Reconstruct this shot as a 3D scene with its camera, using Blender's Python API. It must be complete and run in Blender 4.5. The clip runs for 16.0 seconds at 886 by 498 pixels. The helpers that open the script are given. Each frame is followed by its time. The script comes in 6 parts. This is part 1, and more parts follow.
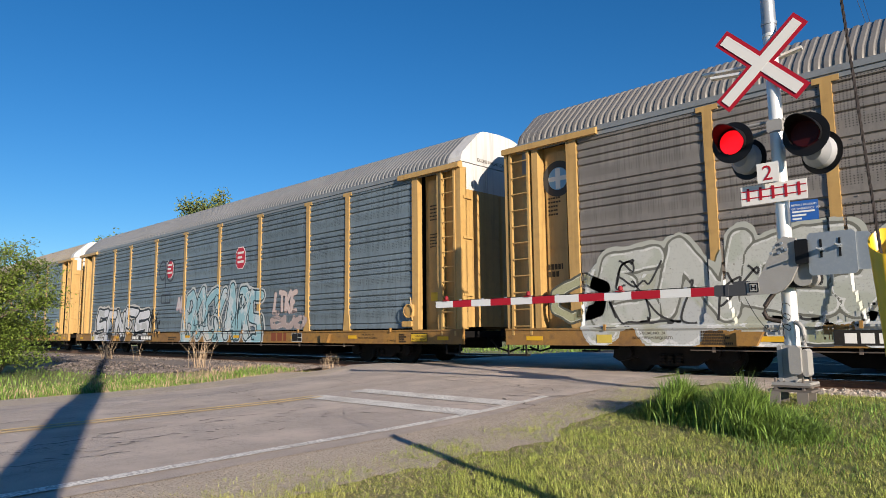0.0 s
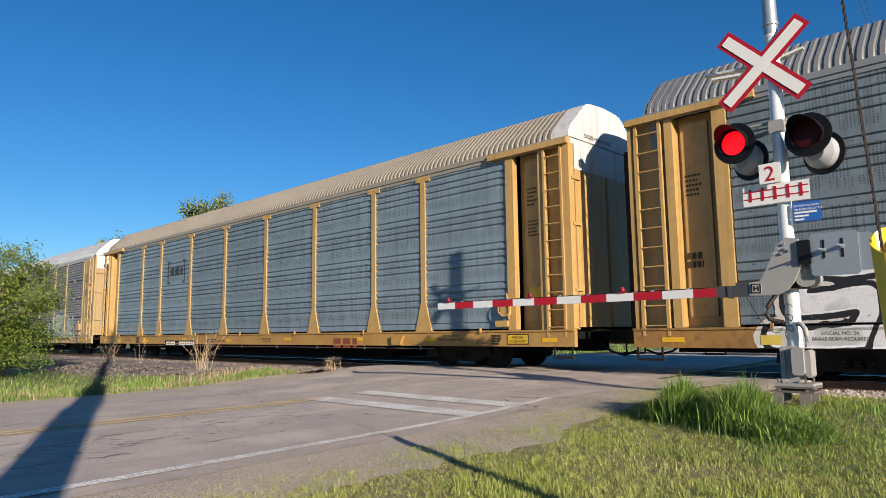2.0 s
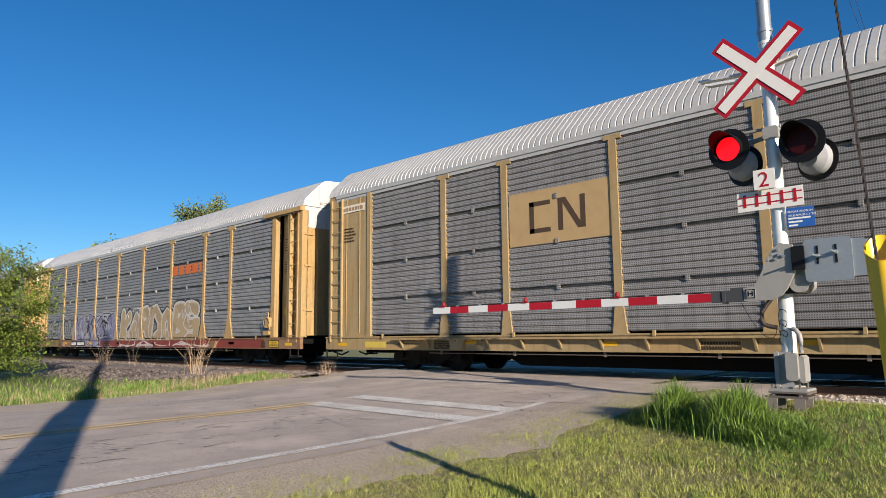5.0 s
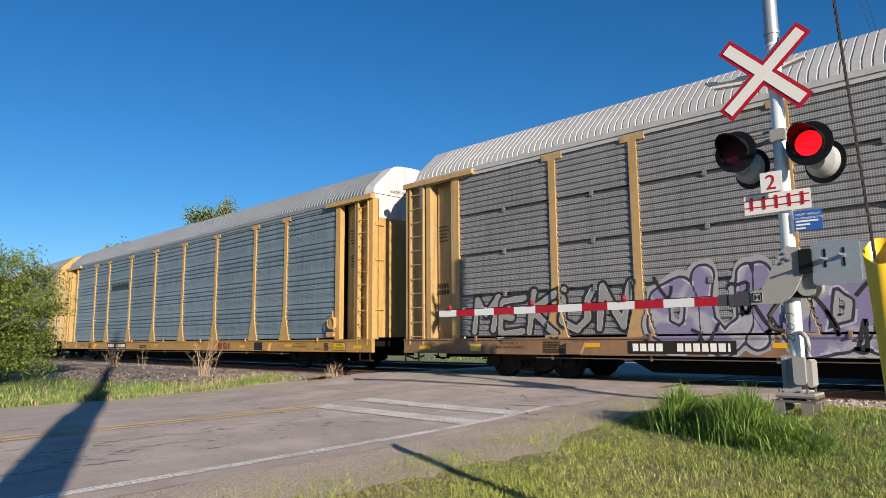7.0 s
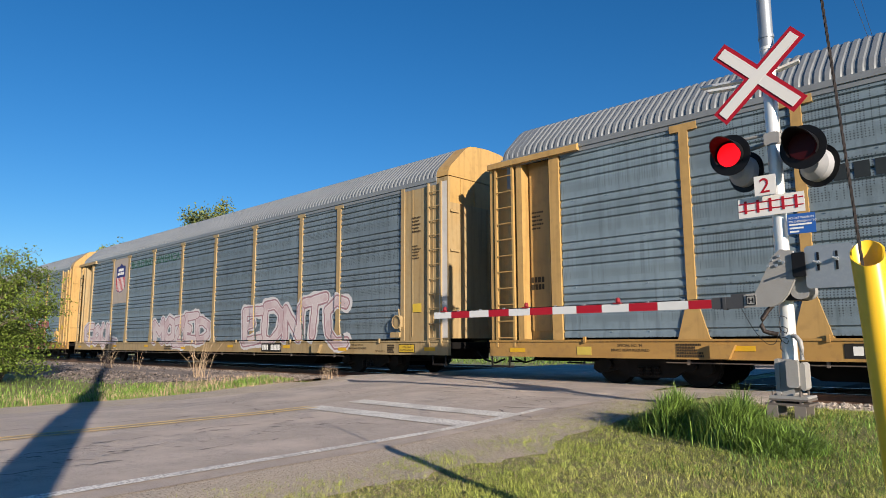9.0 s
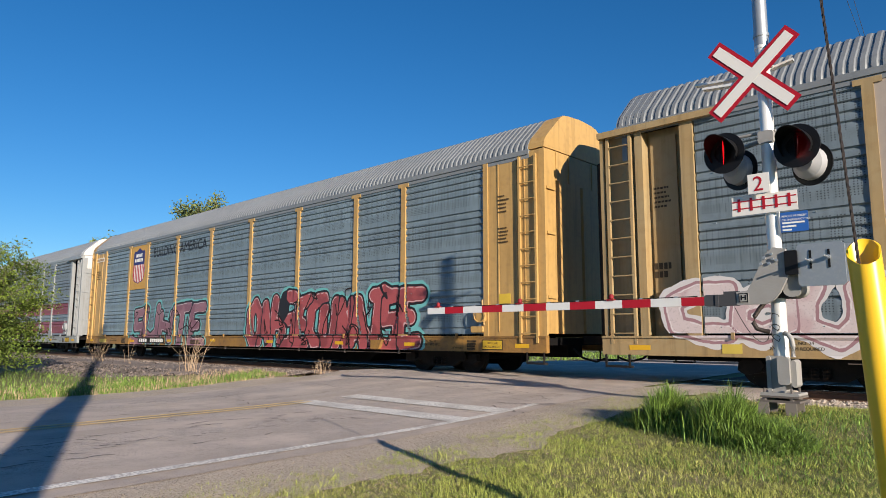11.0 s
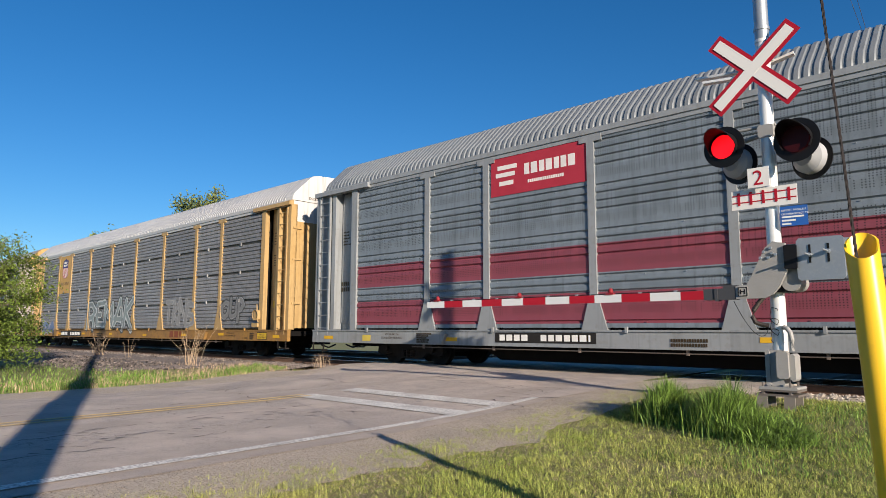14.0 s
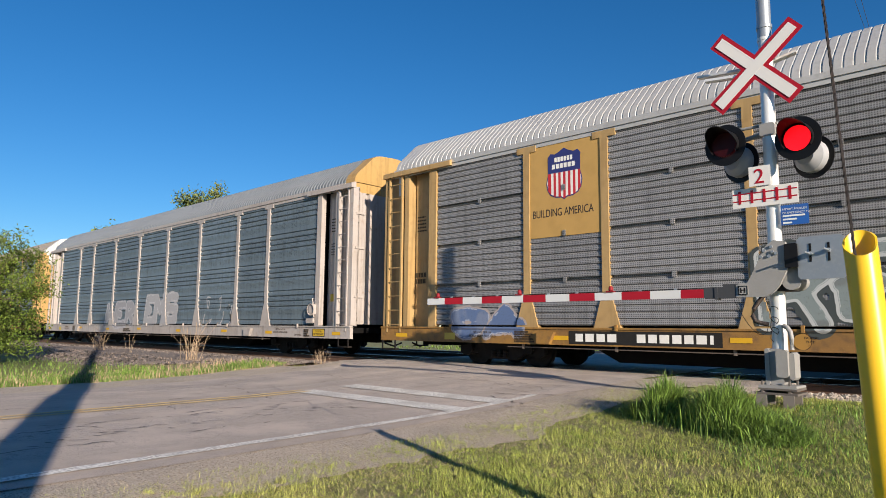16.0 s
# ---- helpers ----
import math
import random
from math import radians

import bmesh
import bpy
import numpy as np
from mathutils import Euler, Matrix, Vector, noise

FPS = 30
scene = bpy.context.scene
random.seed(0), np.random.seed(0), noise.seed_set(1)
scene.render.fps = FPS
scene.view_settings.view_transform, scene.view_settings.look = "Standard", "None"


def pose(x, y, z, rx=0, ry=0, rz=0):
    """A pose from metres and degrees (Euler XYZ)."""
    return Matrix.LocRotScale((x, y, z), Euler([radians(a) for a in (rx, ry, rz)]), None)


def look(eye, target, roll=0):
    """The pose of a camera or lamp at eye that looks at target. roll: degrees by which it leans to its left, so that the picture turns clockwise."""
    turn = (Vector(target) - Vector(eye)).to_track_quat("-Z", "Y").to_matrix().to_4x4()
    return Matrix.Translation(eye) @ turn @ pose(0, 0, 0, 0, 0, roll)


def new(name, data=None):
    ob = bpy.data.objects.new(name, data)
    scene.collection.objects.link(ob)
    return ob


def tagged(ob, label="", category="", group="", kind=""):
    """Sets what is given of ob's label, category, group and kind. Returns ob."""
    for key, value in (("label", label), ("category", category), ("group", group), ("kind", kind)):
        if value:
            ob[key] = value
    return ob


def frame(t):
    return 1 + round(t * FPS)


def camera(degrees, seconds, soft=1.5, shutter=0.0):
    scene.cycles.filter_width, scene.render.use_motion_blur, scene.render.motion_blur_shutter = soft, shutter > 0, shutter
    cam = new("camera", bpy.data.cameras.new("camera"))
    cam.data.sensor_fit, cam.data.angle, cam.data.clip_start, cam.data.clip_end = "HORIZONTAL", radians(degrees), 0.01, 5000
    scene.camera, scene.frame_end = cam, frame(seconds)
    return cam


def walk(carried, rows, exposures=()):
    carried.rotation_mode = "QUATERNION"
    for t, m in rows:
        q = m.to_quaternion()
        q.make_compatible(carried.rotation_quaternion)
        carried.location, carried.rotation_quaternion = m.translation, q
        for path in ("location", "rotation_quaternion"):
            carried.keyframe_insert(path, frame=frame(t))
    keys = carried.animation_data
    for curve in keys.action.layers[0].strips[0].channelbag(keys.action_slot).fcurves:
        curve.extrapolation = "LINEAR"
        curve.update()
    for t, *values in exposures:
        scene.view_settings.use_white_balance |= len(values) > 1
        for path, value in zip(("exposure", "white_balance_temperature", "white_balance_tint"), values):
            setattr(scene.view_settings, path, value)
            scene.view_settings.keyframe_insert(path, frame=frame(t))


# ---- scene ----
# ---------------------------------------------------------------- camera
cam = camera(67.6, 16.0, soft=0.8, shutter=0.0)
EYE = Vector((0.0, 0.0, 0.88))
YAW, PITCH, ROLL = 43.93, 7.49, 0.81


def shot(dyaw, dpitch, droll, side, rise):
    """The camera turned by small angles from its rest, slid sideways and raised by metres."""
    a = radians(YAW)
    eye = EYE + Vector((math.cos(a), math.sin(a), 0)) * side + Vector((0, 0, rise))
    y, p = radians(YAW + dyaw), radians(PITCH + dpitch)
    way = Vector((-math.sin(y) * math.cos(p), math.cos(y) * math.cos(p), math.sin(p)))
    return look(eye, eye + way * 10, ROLLSIGN * (ROLL + droll))


ROLLSIGN = -1
# seconds, turn to the left, tilt up, roll (degrees), slide to the right, rise (metres)
PATH = [
    (0.0, 0.054, -0.513, -0.167, -0.0032, 0.0060),
    (0.5, 0.095, -0.425, -0.029, 0.0001, 0.0034),
    (1.0, 0.150, -0.394, -0.050, 0.0014, 0.0016),
    (1.5, 0.139, -0.374, -0.110, -0.0018, 0.0012),
    (2.0, 0.236, -0.336, -0.080, 0.0002, -0.0011),
    (2.5, 0.184, -0.289, -0.237, -0.0069, 0.0028),
    (3.0, 0.103, -0.049, -0.064, -0.0100, 0.0005),
    (3.5, 0.000, -0.000, 0.000, -0.0000, -0.0000),
    (4.0, -0.210, -0.029, -0.165, -0.0178, 0.0054),
    (6.5, 0.199, 0.161, -0.350, 0.0396, 0.0074),
    (7.0, 0.593, 0.263, -0.334, 0.0470, 0.0067),
    (7.5, 0.560, 0.297, -0.378, 0.0487, 0.0001),
    (8.0, 0.466, 0.377, -0.371, 0.0565, -0.0041),
    (8.5, 0.435, 0.383, -0.866, 0.0655, 0.0042),
    (9.0, 0.335, 0.448, -0.568, 0.0784, -0.0002),
    (11.5, -0.459, -0.061, -0.974, 0.0510, -0.0015),
    (12.0, -0.475, -0.263, -0.964, 0.0520, -0.0029),
    (12.5, -0.409, -0.376, -0.845, 0.0595, -0.0067),
    (13.0, -0.359, -0.415, -0.875, 0.0610, -0.0051),
    (13.5, -0.276, -0.450, -0.735, 0.0627, -0.0067),
    (14.0, -0.312, -0.447, -0.929, 0.0613, -0.0024),
    (14.5, -0.351, -0.467, -1.071, 0.0634, -0.0063),
    (15.0, -0.330, -0.497, -1.181, 0.0621, -0.0108),
    (15.5, -0.232, -0.516, -1.128, 0.0705, -0.0129),
    (16.0, -0.200, -0.677, -1.318, 0.0735, -0.0124),
]
walk(cam, [(t, shot(*r)) for t, *r in PATH], exposures=[(0.0, 0.78, 6250, 12), (16.0, 0.78, 6250, 12)])

# ---------------------------------------------------------------- light
SUN_EL, SUN_AZ = 15.6, 110.5
world = bpy.data.worlds.new("sky")
scene.world = world
world.use_nodes = True
wn = world.node_tree
sky = wn.nodes.new("ShaderNodeTexSky")
sky.sky_type = "NISHITA"
sky.sun_disc = False
sky.sun_elevation, sky.sun_rotation = radians(SUN_EL), radians(SUN_AZ)
sky.air_density, sky.dust_density, sky.ozone_density = 1.0, 0.0, 5.0
rich = wn.nodes.new("ShaderNodeHueSaturation")
rich.inputs["Saturation"].default_value = 1.18
wn.links.new(sky.outputs["Color"], rich.inputs["Color"])
wn.links.new(rich.outputs["Color"], wn.nodes["Background"].inputs["Color"])
wn.nodes["Background"].inputs["Strength"].default_value = 0.068
sun = new("sun", bpy.data.lights.new("sun", "SUN"))
sun.data.energy, sun.data.angle, sun.data.color = 5.0, radians(0.5), (1.0, 0.86, 0.68)
sun_dir = Vector((math.sin(radians(SUN_AZ)) * math.cos(radians(SUN_EL)), math.cos(radians(SUN_AZ)) * math.cos(radians(SUN_EL)), math.sin(radians(SUN_EL))))
sun.matrix_world = look(sun_dir * 60, (0, 0, 0))


# ---------------------------------------------------------------- materials
def material(name, base, rough=0.6, metal=0.0, spots=(), bump=0.0, bump_scale=40.0, island=0.0, streak=0.0, spec=0.5, along=0.0):
    """spots: (scale, low, high, colour, strength) noise layers over the base colour. streak: vertical dirt runs."""
    m = bpy.data.materials.new(name)
    m.use_nodes = True
    nt = m.node_tree
    b = nt.nodes["Principled BSDF"]
    b.inputs["Roughness"].default_value, b.inputs["Metallic"].default_value = rough, metal
    b.inputs["Specular IOR Level"].default_value = spec
    tc = nt.nodes.new("ShaderNodeTexCoord")
    rgb = nt.nodes.new("ShaderNodeRGB")
    rgb.outputs[0].default_value = (*base, 1)
    col = rgb.outputs[0]

    def layer(vec, scale, low, high, colour, strength, detail=6.0):
        nonlocal col
        n = nt.nodes.new("ShaderNodeTexNoise")
        n.inputs["Scale"].default_value, n.inputs["Detail"].default_value = scale, detail
        nt.links.new(vec, n.inputs["Vector"])
        r = nt.nodes.new("ShaderNodeMapRange")
        r.inputs[1].default_value, r.inputs[2].default_value, r.inputs[4].default_value = low, high, strength
        nt.links.new(n.outputs["Fac"], r.inputs[0])
        mix = nt.nodes.new("ShaderNodeMix")
        mix.data_type = "RGBA"
        nt.links.new(r.outputs[0], mix.inputs[0])
        nt.links.new(col, mix.inputs[6])
        mix.inputs[7].default_value = (*colour, 1)
        col = mix.outputs[2]
        return n

    for s in spots:
        layer(tc.outputs["Object"], *s)
    if streak:
        mp = nt.nodes.new("ShaderNodeMapping")
        mp.inputs["Scale"].default_value = (9, 9, 0.5)
        nt.links.new(tc.outputs["Object"], mp.inputs["Vector"])
        layer(mp.outputs[0], 1.0, 0.5, 0.75, tuple(c * 0.35 for c in base), streak)
    if along:  # wheel-worn bands that run with the road
        mp = nt.nodes.new("ShaderNodeMapping")
        mp.inputs["Rotation"].default_value = (0, 0, -0.08)
        mp.inputs["Scale"].default_value = (1.6, 0.07, 1)
        nt.links.new(tc.outputs["Object"], mp.inputs["Vector"])
        layer(mp.outputs[0], 1.0, 0.42, 0.62, tuple(c * 0.78 for c in base), along)
        layer(tc.outputs["Object"], 1.1, 0.5, 0.66, tuple(min(1, c * 1.2) for c in base), along * 0.8)
    if island:
        g = nt.nodes.new("ShaderNodeNewGeometry")
        h = nt.nodes.new("ShaderNodeHueSaturation")
        r = nt.nodes.new("ShaderNodeMapRange")
        r.inputs[3].default_value, r.inputs[4].default_value = 1 - island, 1 + island
        nt.links.new(g.outputs["Random Per Island"], r.inputs[0])
        nt.links.new(r.outputs[0], h.inputs["Value"])
        nt.links.new(col, h.inputs["Color"])
        col = h.outputs[0]
    nt.links.new(col, b.inputs["Base Color"])
    if bump:
        n = nt.nodes.new("ShaderNodeTexNoise")
        n.inputs["Scale"].default_value, n.inputs["Detail"].default_value = bump_scale, 8
        nt.links.new(tc.outputs["Object"], n.inputs["Vector"])
        bp = nt.nodes.new("ShaderNodeBump")
        bp.inputs["Strength"].default_value, bp.inputs["Distance"].default_value = bump, 0.02
        nt.links.new(n.outputs["Fac"], bp.inputs["Height"])
        nt.links.new(bp.outputs[0], b.inputs["Normal"])
    return m


def panel_material(name, base, mode, tint=0.0, bands=()):
    """Galvanised side screen. mode 'dots': columns of punched holes; 'mesh': an even grid of holes.
    bands: (z from, z to, colour) painted stripes."""
    m = material(name, base, 0.5, 0.25, [(0.7, 0.4, 0.7, tuple(c * 0.72 for c in base), 0.6), (6, 0.45, 0.8, tuple(min(1, c * 1.25) for c in base), 0.5), (45, 0.5, 0.8, tuple(c * 0.6 for c in base), 0.5)], streak=0.45)
    nt = m.node_tree
    b = nt.nodes["Principled BSDF"]
    col = b.inputs["Base Color"].links[0].from_socket
    tc = nt.nodes.new("ShaderNodeTexCoord")
    sep = nt.nodes.new("ShaderNodeSeparateXYZ")
    nt.links.new(tc.outputs["Object"], sep.inputs[0])

    def math_node(op, a, c=None):
        n = nt.nodes.new("ShaderNodeMath")
        n.operation = op
        for i, v in enumerate((a, c)):
            if v is None:
                continue
            if isinstance(v, (int, float)):
                n.inputs[i].default_value = v
            else:
                nt.links.new(v, n.inputs[i])
        return n.outputs[0]

    def mixin(fac, colour):
        nonlocal col
        mix = nt.nodes.new("ShaderNodeMix")
        mix.data_type = "RGBA"
        nt.links.new(fac, mix.inputs[0])
        nt.links.new(col, mix.inputs[6])
        mix.inputs[7].default_value = (*colour, 1)
        col = mix.outputs[2]

    for z0, z1, c in bands:
        inside = math_node("MULTIPLY", math_node("GREATER_THAN", sep.outputs["Z"], z0), math_node("LESS_THAN", sep.outputs["Z"], z1))
        mixin(math_node("MULTIPLY", inside, 0.88), c)
    px, pz = (0.052, 0.042) if mode == "dots" else (0.038, 0.038)
    fx = math_node("ABSOLUTE", math_node("SUBTRACT", math_node("FRACT", math_node("DIVIDE", sep.outputs["X"], px)), 0.5))
    fz = math_node("ABSOLUTE", math_node("SUBTRACT", math_node("FRACT", math_node("DIVIDE", sep.outputs["Z"], pz)), 0.5))
    hole = math_node("MULTIPLY", math_node("LESS_THAN", fx, 0.19 if mode == "dots" else 0.29), math_node("LESS_THAN", fz, 0.22 if mode == "dots" else 0.29))
    if mode == "dots":
        # blank strips between the punched fields
        strip = math_node("MAXIMUM", math_node("GREATER_THAN", math_node("FRACT", math_node("DIVIDE", math_node("SUBTRACT", 4.0, sep.outputs["Z"]), 0.92)), 0.29), math_node("GREATER_THAN", sep.outputs["Z"], 4.0))
        wn2 = nt.nodes.new("ShaderNodeTexWhiteNoise")
        wn2.noise_dimensions = "2D"
        cell = nt.nodes.new("ShaderNodeCombineXYZ")
        nt.links.new(math_node("FLOOR", math_node("DIVIDE", sep.outputs["X"], px)), cell.inputs[0])
        nt.links.new(math_node("FLOOR", math_node("DIVIDE", sep.outputs["Z"], 0.46)), cell.inputs[1])
        nt.links.new(cell.outputs[0], wn2.inputs["Vector"])
        hole = math_node("MULTIPLY", math_node("MULTIPLY", hole, strip), math_node("GREATER_THAN", wn2.outputs["Value"], 0.26))
    mixin(math_node("MULTIPLY", hole, 0.85 if mode == "dots" else 0.7), (0.012, 0.013, 0.015))
    # no two screens have weathered alike
    info = nt.nodes.new("ShaderNodeObjectInfo")
    shade = nt.nodes.new("ShaderNodeHueSaturation")
    vary = nt.nodes.new("ShaderNodeMapRange")
    vary.inputs[3].default_value, vary.inputs[4].default_value = 0.88, 1.14
    nt.links.new(info.outputs["Random"], vary.inputs[0])
    nt.links.new(vary.outputs[0], shade.inputs["Value"])
    nt.links.new(col, shade.inputs["Color"])
    col = shade.outputs[0]
    nt.links.new(col, b.inputs["Base Color"])
    return m


def roof_material(name, base):
    return material(name, base, 0.42, 0.15, [(0.5, 0.4, 0.7, tuple(c * 0.8 for c in base), 0.6), (9, 0.5, 0.75, tuple(c * 0.62 for c in base), 0.45)])


YELLOW_DIRT = [(0.8, 0.45, 0.75, (0.36, 0.21, 0.06), 0.55), (7, 0.5, 0.75, (0.25, 0.15, 0.06), 0.4), (60, 0.6, 0.8, (0.5, 0.36, 0.16), 0.4)]
MAT = {
    "yellow": material("car_yellow", (0.43, 0.272, 0.095), 0.45, 0, YELLOW_DIRT, streak=0.4),
    "tan_yellow": material("faded_yellow", (0.40, 0.268, 0.115), 0.55, 0, YELLOW_DIRT, streak=0.5),
    "sill_yellow": material("dirty_sill_yellow", (0.29, 0.155, 0.034), 0.6, 0, [(1.1, 0.4, 0.68, (0.17, 0.09, 0.035), 0.75), (8, 0.48, 0.72, (0.11, 0.065, 0.035), 0.6), (60, 0.55, 0.75, (0.42, 0.28, 0.1), 0.4)]),
    "clean_sill": material("clean_sill_yellow", (0.37, 0.215, 0.06), 0.55, 0, [(1.1, 0.45, 0.7, (0.25, 0.135, 0.035), 0.5), (9, 0.5, 0.75, (0.19, 0.11, 0.05), 0.4)]),
    "silver": material("silver_paint", (0.27, 0.285, 0.295), 0.4, 0.1, [(0.9, 0.45, 0.75, (0.20, 0.20, 0.195), 0.5), (9, 0.55, 0.75, (0.17, 0.145, 0.12), 0.35)], streak=0.4),
    "pale": material("faded_white_paint", (0.40, 0.36, 0.335), 0.5, 0, [(0.9, 0.45, 0.75, (0.30, 0.25, 0.21), 0.6), (9, 0.55, 0.75, (0.26, 0.18, 0.12), 0.45)], streak=0.5),
    "white": material("hood_white", (0.52, 0.51, 0.495), 0.5, 0, [(1.5, 0.5, 0.8, (0.42, 0.40, 0.37), 0.6)], streak=0.5),
    "brown": material("rusty_sill", (0.22, 0.13, 0.07), 0.7, 0, [(1.2, 0.4, 0.7, (0.09, 0.05, 0.035), 0.7), (9, 0.5, 0.8, (0.33, 0.2, 0.08), 0.5)]),
    # near black on purpose: shade under and inside the cars is in this colour
    "under": material("underframe_shade_black", (0.006, 0.0055, 0.0055), 0.85, 0, [(3, 0.5, 0.8, (0.012, 0.010, 0.008), 0.6)], spec=0.12),
    # truck steel lowered towards black as well, for the shade it sits in
    "truck": material("truck_steel", (0.013, 0.011, 0.010), 0.7, 0.2, [(5, 0.5, 0.8, (0.04, 0.03, 0.024), 0.6)], spec=0.25),
    "tread": material("wheel_tread", (0.35, 0.34, 0.33), 0.3, 0.9),
    "black": material("black_paint", (0.007, 0.007, 0.008), 0.5, spec=0.25),
    "steel": material("galvanised_steel", (0.33, 0.36, 0.39), 0.42, 0.55, [(4, 0.45, 0.7, (0.33, 0.35, 0.37), 0.6), (30, 0.5, 0.8, (0.44, 0.45, 0.46), 0.4)]),
    "alu": material("aluminium_mast", (0.72, 0.72, 0.70), 0.4, 0.35, [(3, 0.5, 0.7, (0.55, 0.55, 0.54), 0.6)]),
    "cast": material("cast_grey_paint", (0.29, 0.285, 0.275), 0.6, 0.1, [(5, 0.4, 0.7, (0.26, 0.25, 0.23), 0.6)], bump=0.1),
    "sign_white": material("sign_white", (0.68, 0.665, 0.635), 0.35, 0, [(3, 0.5, 0.8, (0.68, 0.65, 0.6), 0.5)]),
    "sign_red": material("sign_red", (0.35, 0.010, 0.022), 0.4, 0, [(6, 0.5, 0.8, (0.30, 0.012, 0.02), 0.5)], spec=0.3),
    "blue": material("sign_blue", (0.02, 0.09, 0.33), 0.35),
    "arm_white": material("gate_arm_white", (0.62, 0.63, 0.625), 0.4, 0, [(8, 0.5, 0.8, (0.6, 0.58, 0.55), 0.5)]),
    "guard": material("yellow_plastic", (0.80, 0.50, 0.015), 0.35, 0, [(1.5, 0.45, 0.75, (0.62, 0.37, 0.02), 0.6), (30, 0.6, 0.8, (0.4, 0.28, 0.06), 0.35)]),
    "drab": material("drab_tan_paint", (0.33, 0.245, 0.125), 0.6, 0, YELLOW_DIRT, streak=0.5),
    "wire": material("twisted_wire", (0.07, 0.055, 0.048), 0.5, 0.5, [(60, 0.45, 0.6, (0.03, 0.025, 0.022), 0.8)]),
    "pole": material("wood_pole", (0.16, 0.11, 0.075), 0.9, 0, [(5, 0.4, 0.7, (0.09, 0.065, 0.05), 0.7)], streak=0.6),
    "asphalt": material("asphalt", (0.50, 0.42, 0.355), 0.9, 0, [(0.35, 0.4, 0.7, (0.37, 0.31, 0.265), 0.7), (3.0, 0.48, 0.66, (0.31, 0.265, 0.235), 0.55), (160, 0.42, 0.62, (0.58, 0.51, 0.45), 0.6), (14, 0.54, 0.68, (0.25, 0.215, 0.19), 0.45), (70, 0.56, 0.66, (0.07, 0.06, 0.055), 0.75)], bump=0.5, bump_scale=130, along=0.75),
    "road_paint": material("worn_road_paint", (0.82, 0.79, 0.72), 0.8, 0, [(2.5, 0.45, 0.65, (0.44, 0.40, 0.35), 0.6), (38, 0.46, 0.60, (0.28, 0.25, 0.23), 0.7)], bump=0.2, bump_scale=150),
    "yellow_line": material("worn_yellow_line", (0.80, 0.58, 0.25), 0.8, 0, [(2.5, 0.45, 0.65, (0.44, 0.35, 0.22), 0.5), (38, 0.5, 0.62, (0.36, 0.30, 0.22), 0.55)]),
    "gravel": material("gravel_soil", (0.50, 0.41, 0.32), 0.95, 0, [(1.2, 0.4, 0.7, (0.31, 0.265, 0.21), 0.7), (25, 0.42, 0.62, (0.60, 0.52, 0.42), 0.6), (60, 0.52, 0.64, (0.13, 0.105, 0.08), 0.7)], bump=0.7, bump_scale=60),
    "ballast": material("ballast_bed", (0.19, 0.155, 0.135), 0.95, 0, [(1.0, 0.4, 0.7, (0.09, 0.07, 0.06), 0.7), (22, 0.42, 0.65, (0.26, 0.22, 0.2), 0.7), (60, 0.5, 0.7, (0.05, 0.045, 0.04), 0.6)], bump=0.8, bump_scale=40),
    "stone": material("loose_stone", (0.38, 0.325, 0.27), 0.9, 0, [(8, 0.4, 0.7, (0.3, 0.26, 0.22), 0.6)], island=0.32),
    "ballast_stone": material("dark_ballast_stone", (0.15, 0.125, 0.11), 0.9, 0, [(8, 0.4, 0.7, (0.09, 0.07, 0.065), 0.6)], island=0.85),
    "turf": material("turf_soil", (0.19, 0.19, 0.065), 0.95, 0, [(0.8, 0.4, 0.65, (0.25, 0.22, 0.10), 0.7), (9, 0.42, 0.7, (0.10, 0.125, 0.033), 0.6)], bump=0.5, bump_scale=40),
    "grass": material("lawn_grass", (0.27, 0.305, 0.065), 0.6, 0, [(0.7, 0.42, 0.65, (0.37, 0.34, 0.12), 0.6), (5, 0.5, 0.7, (0.16, 0.23, 0.04), 0.6)], island=0.75, spec=0.3),
    "tall_grass": material("tall_green_grass", (0.135, 0.215, 0.038), 0.55, 0, [(1.5, 0.4, 0.7, (0.10, 0.165, 0.03), 0.6)], island=0.7, spec=0.3),
    "straw": material("dry_stalks", (0.42, 0.31, 0.20), 0.8, 0, [(6, 0.4, 0.7, (0.3, 0.2, 0.13), 0.6)], island=0.3),
    "leaf": material("bush_leaf", (0.12, 0.165, 0.022), 0.6, 0, [(0.9, 0.4, 0.65, (0.075, 0.12, 0.018), 0.75)], island=0.65, spec=0.3),
    "far_leaf": material("tree_leaf", (0.15, 0.175, 0.055), 0.65, 0, [(0.4, 0.4, 0.65, (0.085, 0.11, 0.04), 0.7)], island=0.5, spec=0.3),
    "bark": material("bark", (0.16, 0.13, 0.10), 0.9, 0, [(10, 0.4, 0.7, (0.09, 0.07, 0.055), 0.7)], bump=0.4),
    "rail": material("rail_rust", (0.13, 0.075, 0.05), 0.75, 0.2, [(12, 0.4, 0.7, (0.07, 0.04, 0.03), 0.6)]),
    "railhead": material("rail_head_polished", (0.42, 0.41, 0.40), 0.25, 0.95),
    "tie": material("timber_tie", (0.085, 0.065, 0.05), 0.95, 0, [(6, 0.4, 0.7, (0.05, 0.04, 0.03), 0.7)]),
    "pebble": material("small_pebble", (0.27, 0.225, 0.175), 0.9, 0, [(8, 0.4, 0.7, (0.25, 0.21, 0.17), 0.6)], island=0.6),
    "tar": material("crack_tar", (0.075, 0.065, 0.06), 0.85),
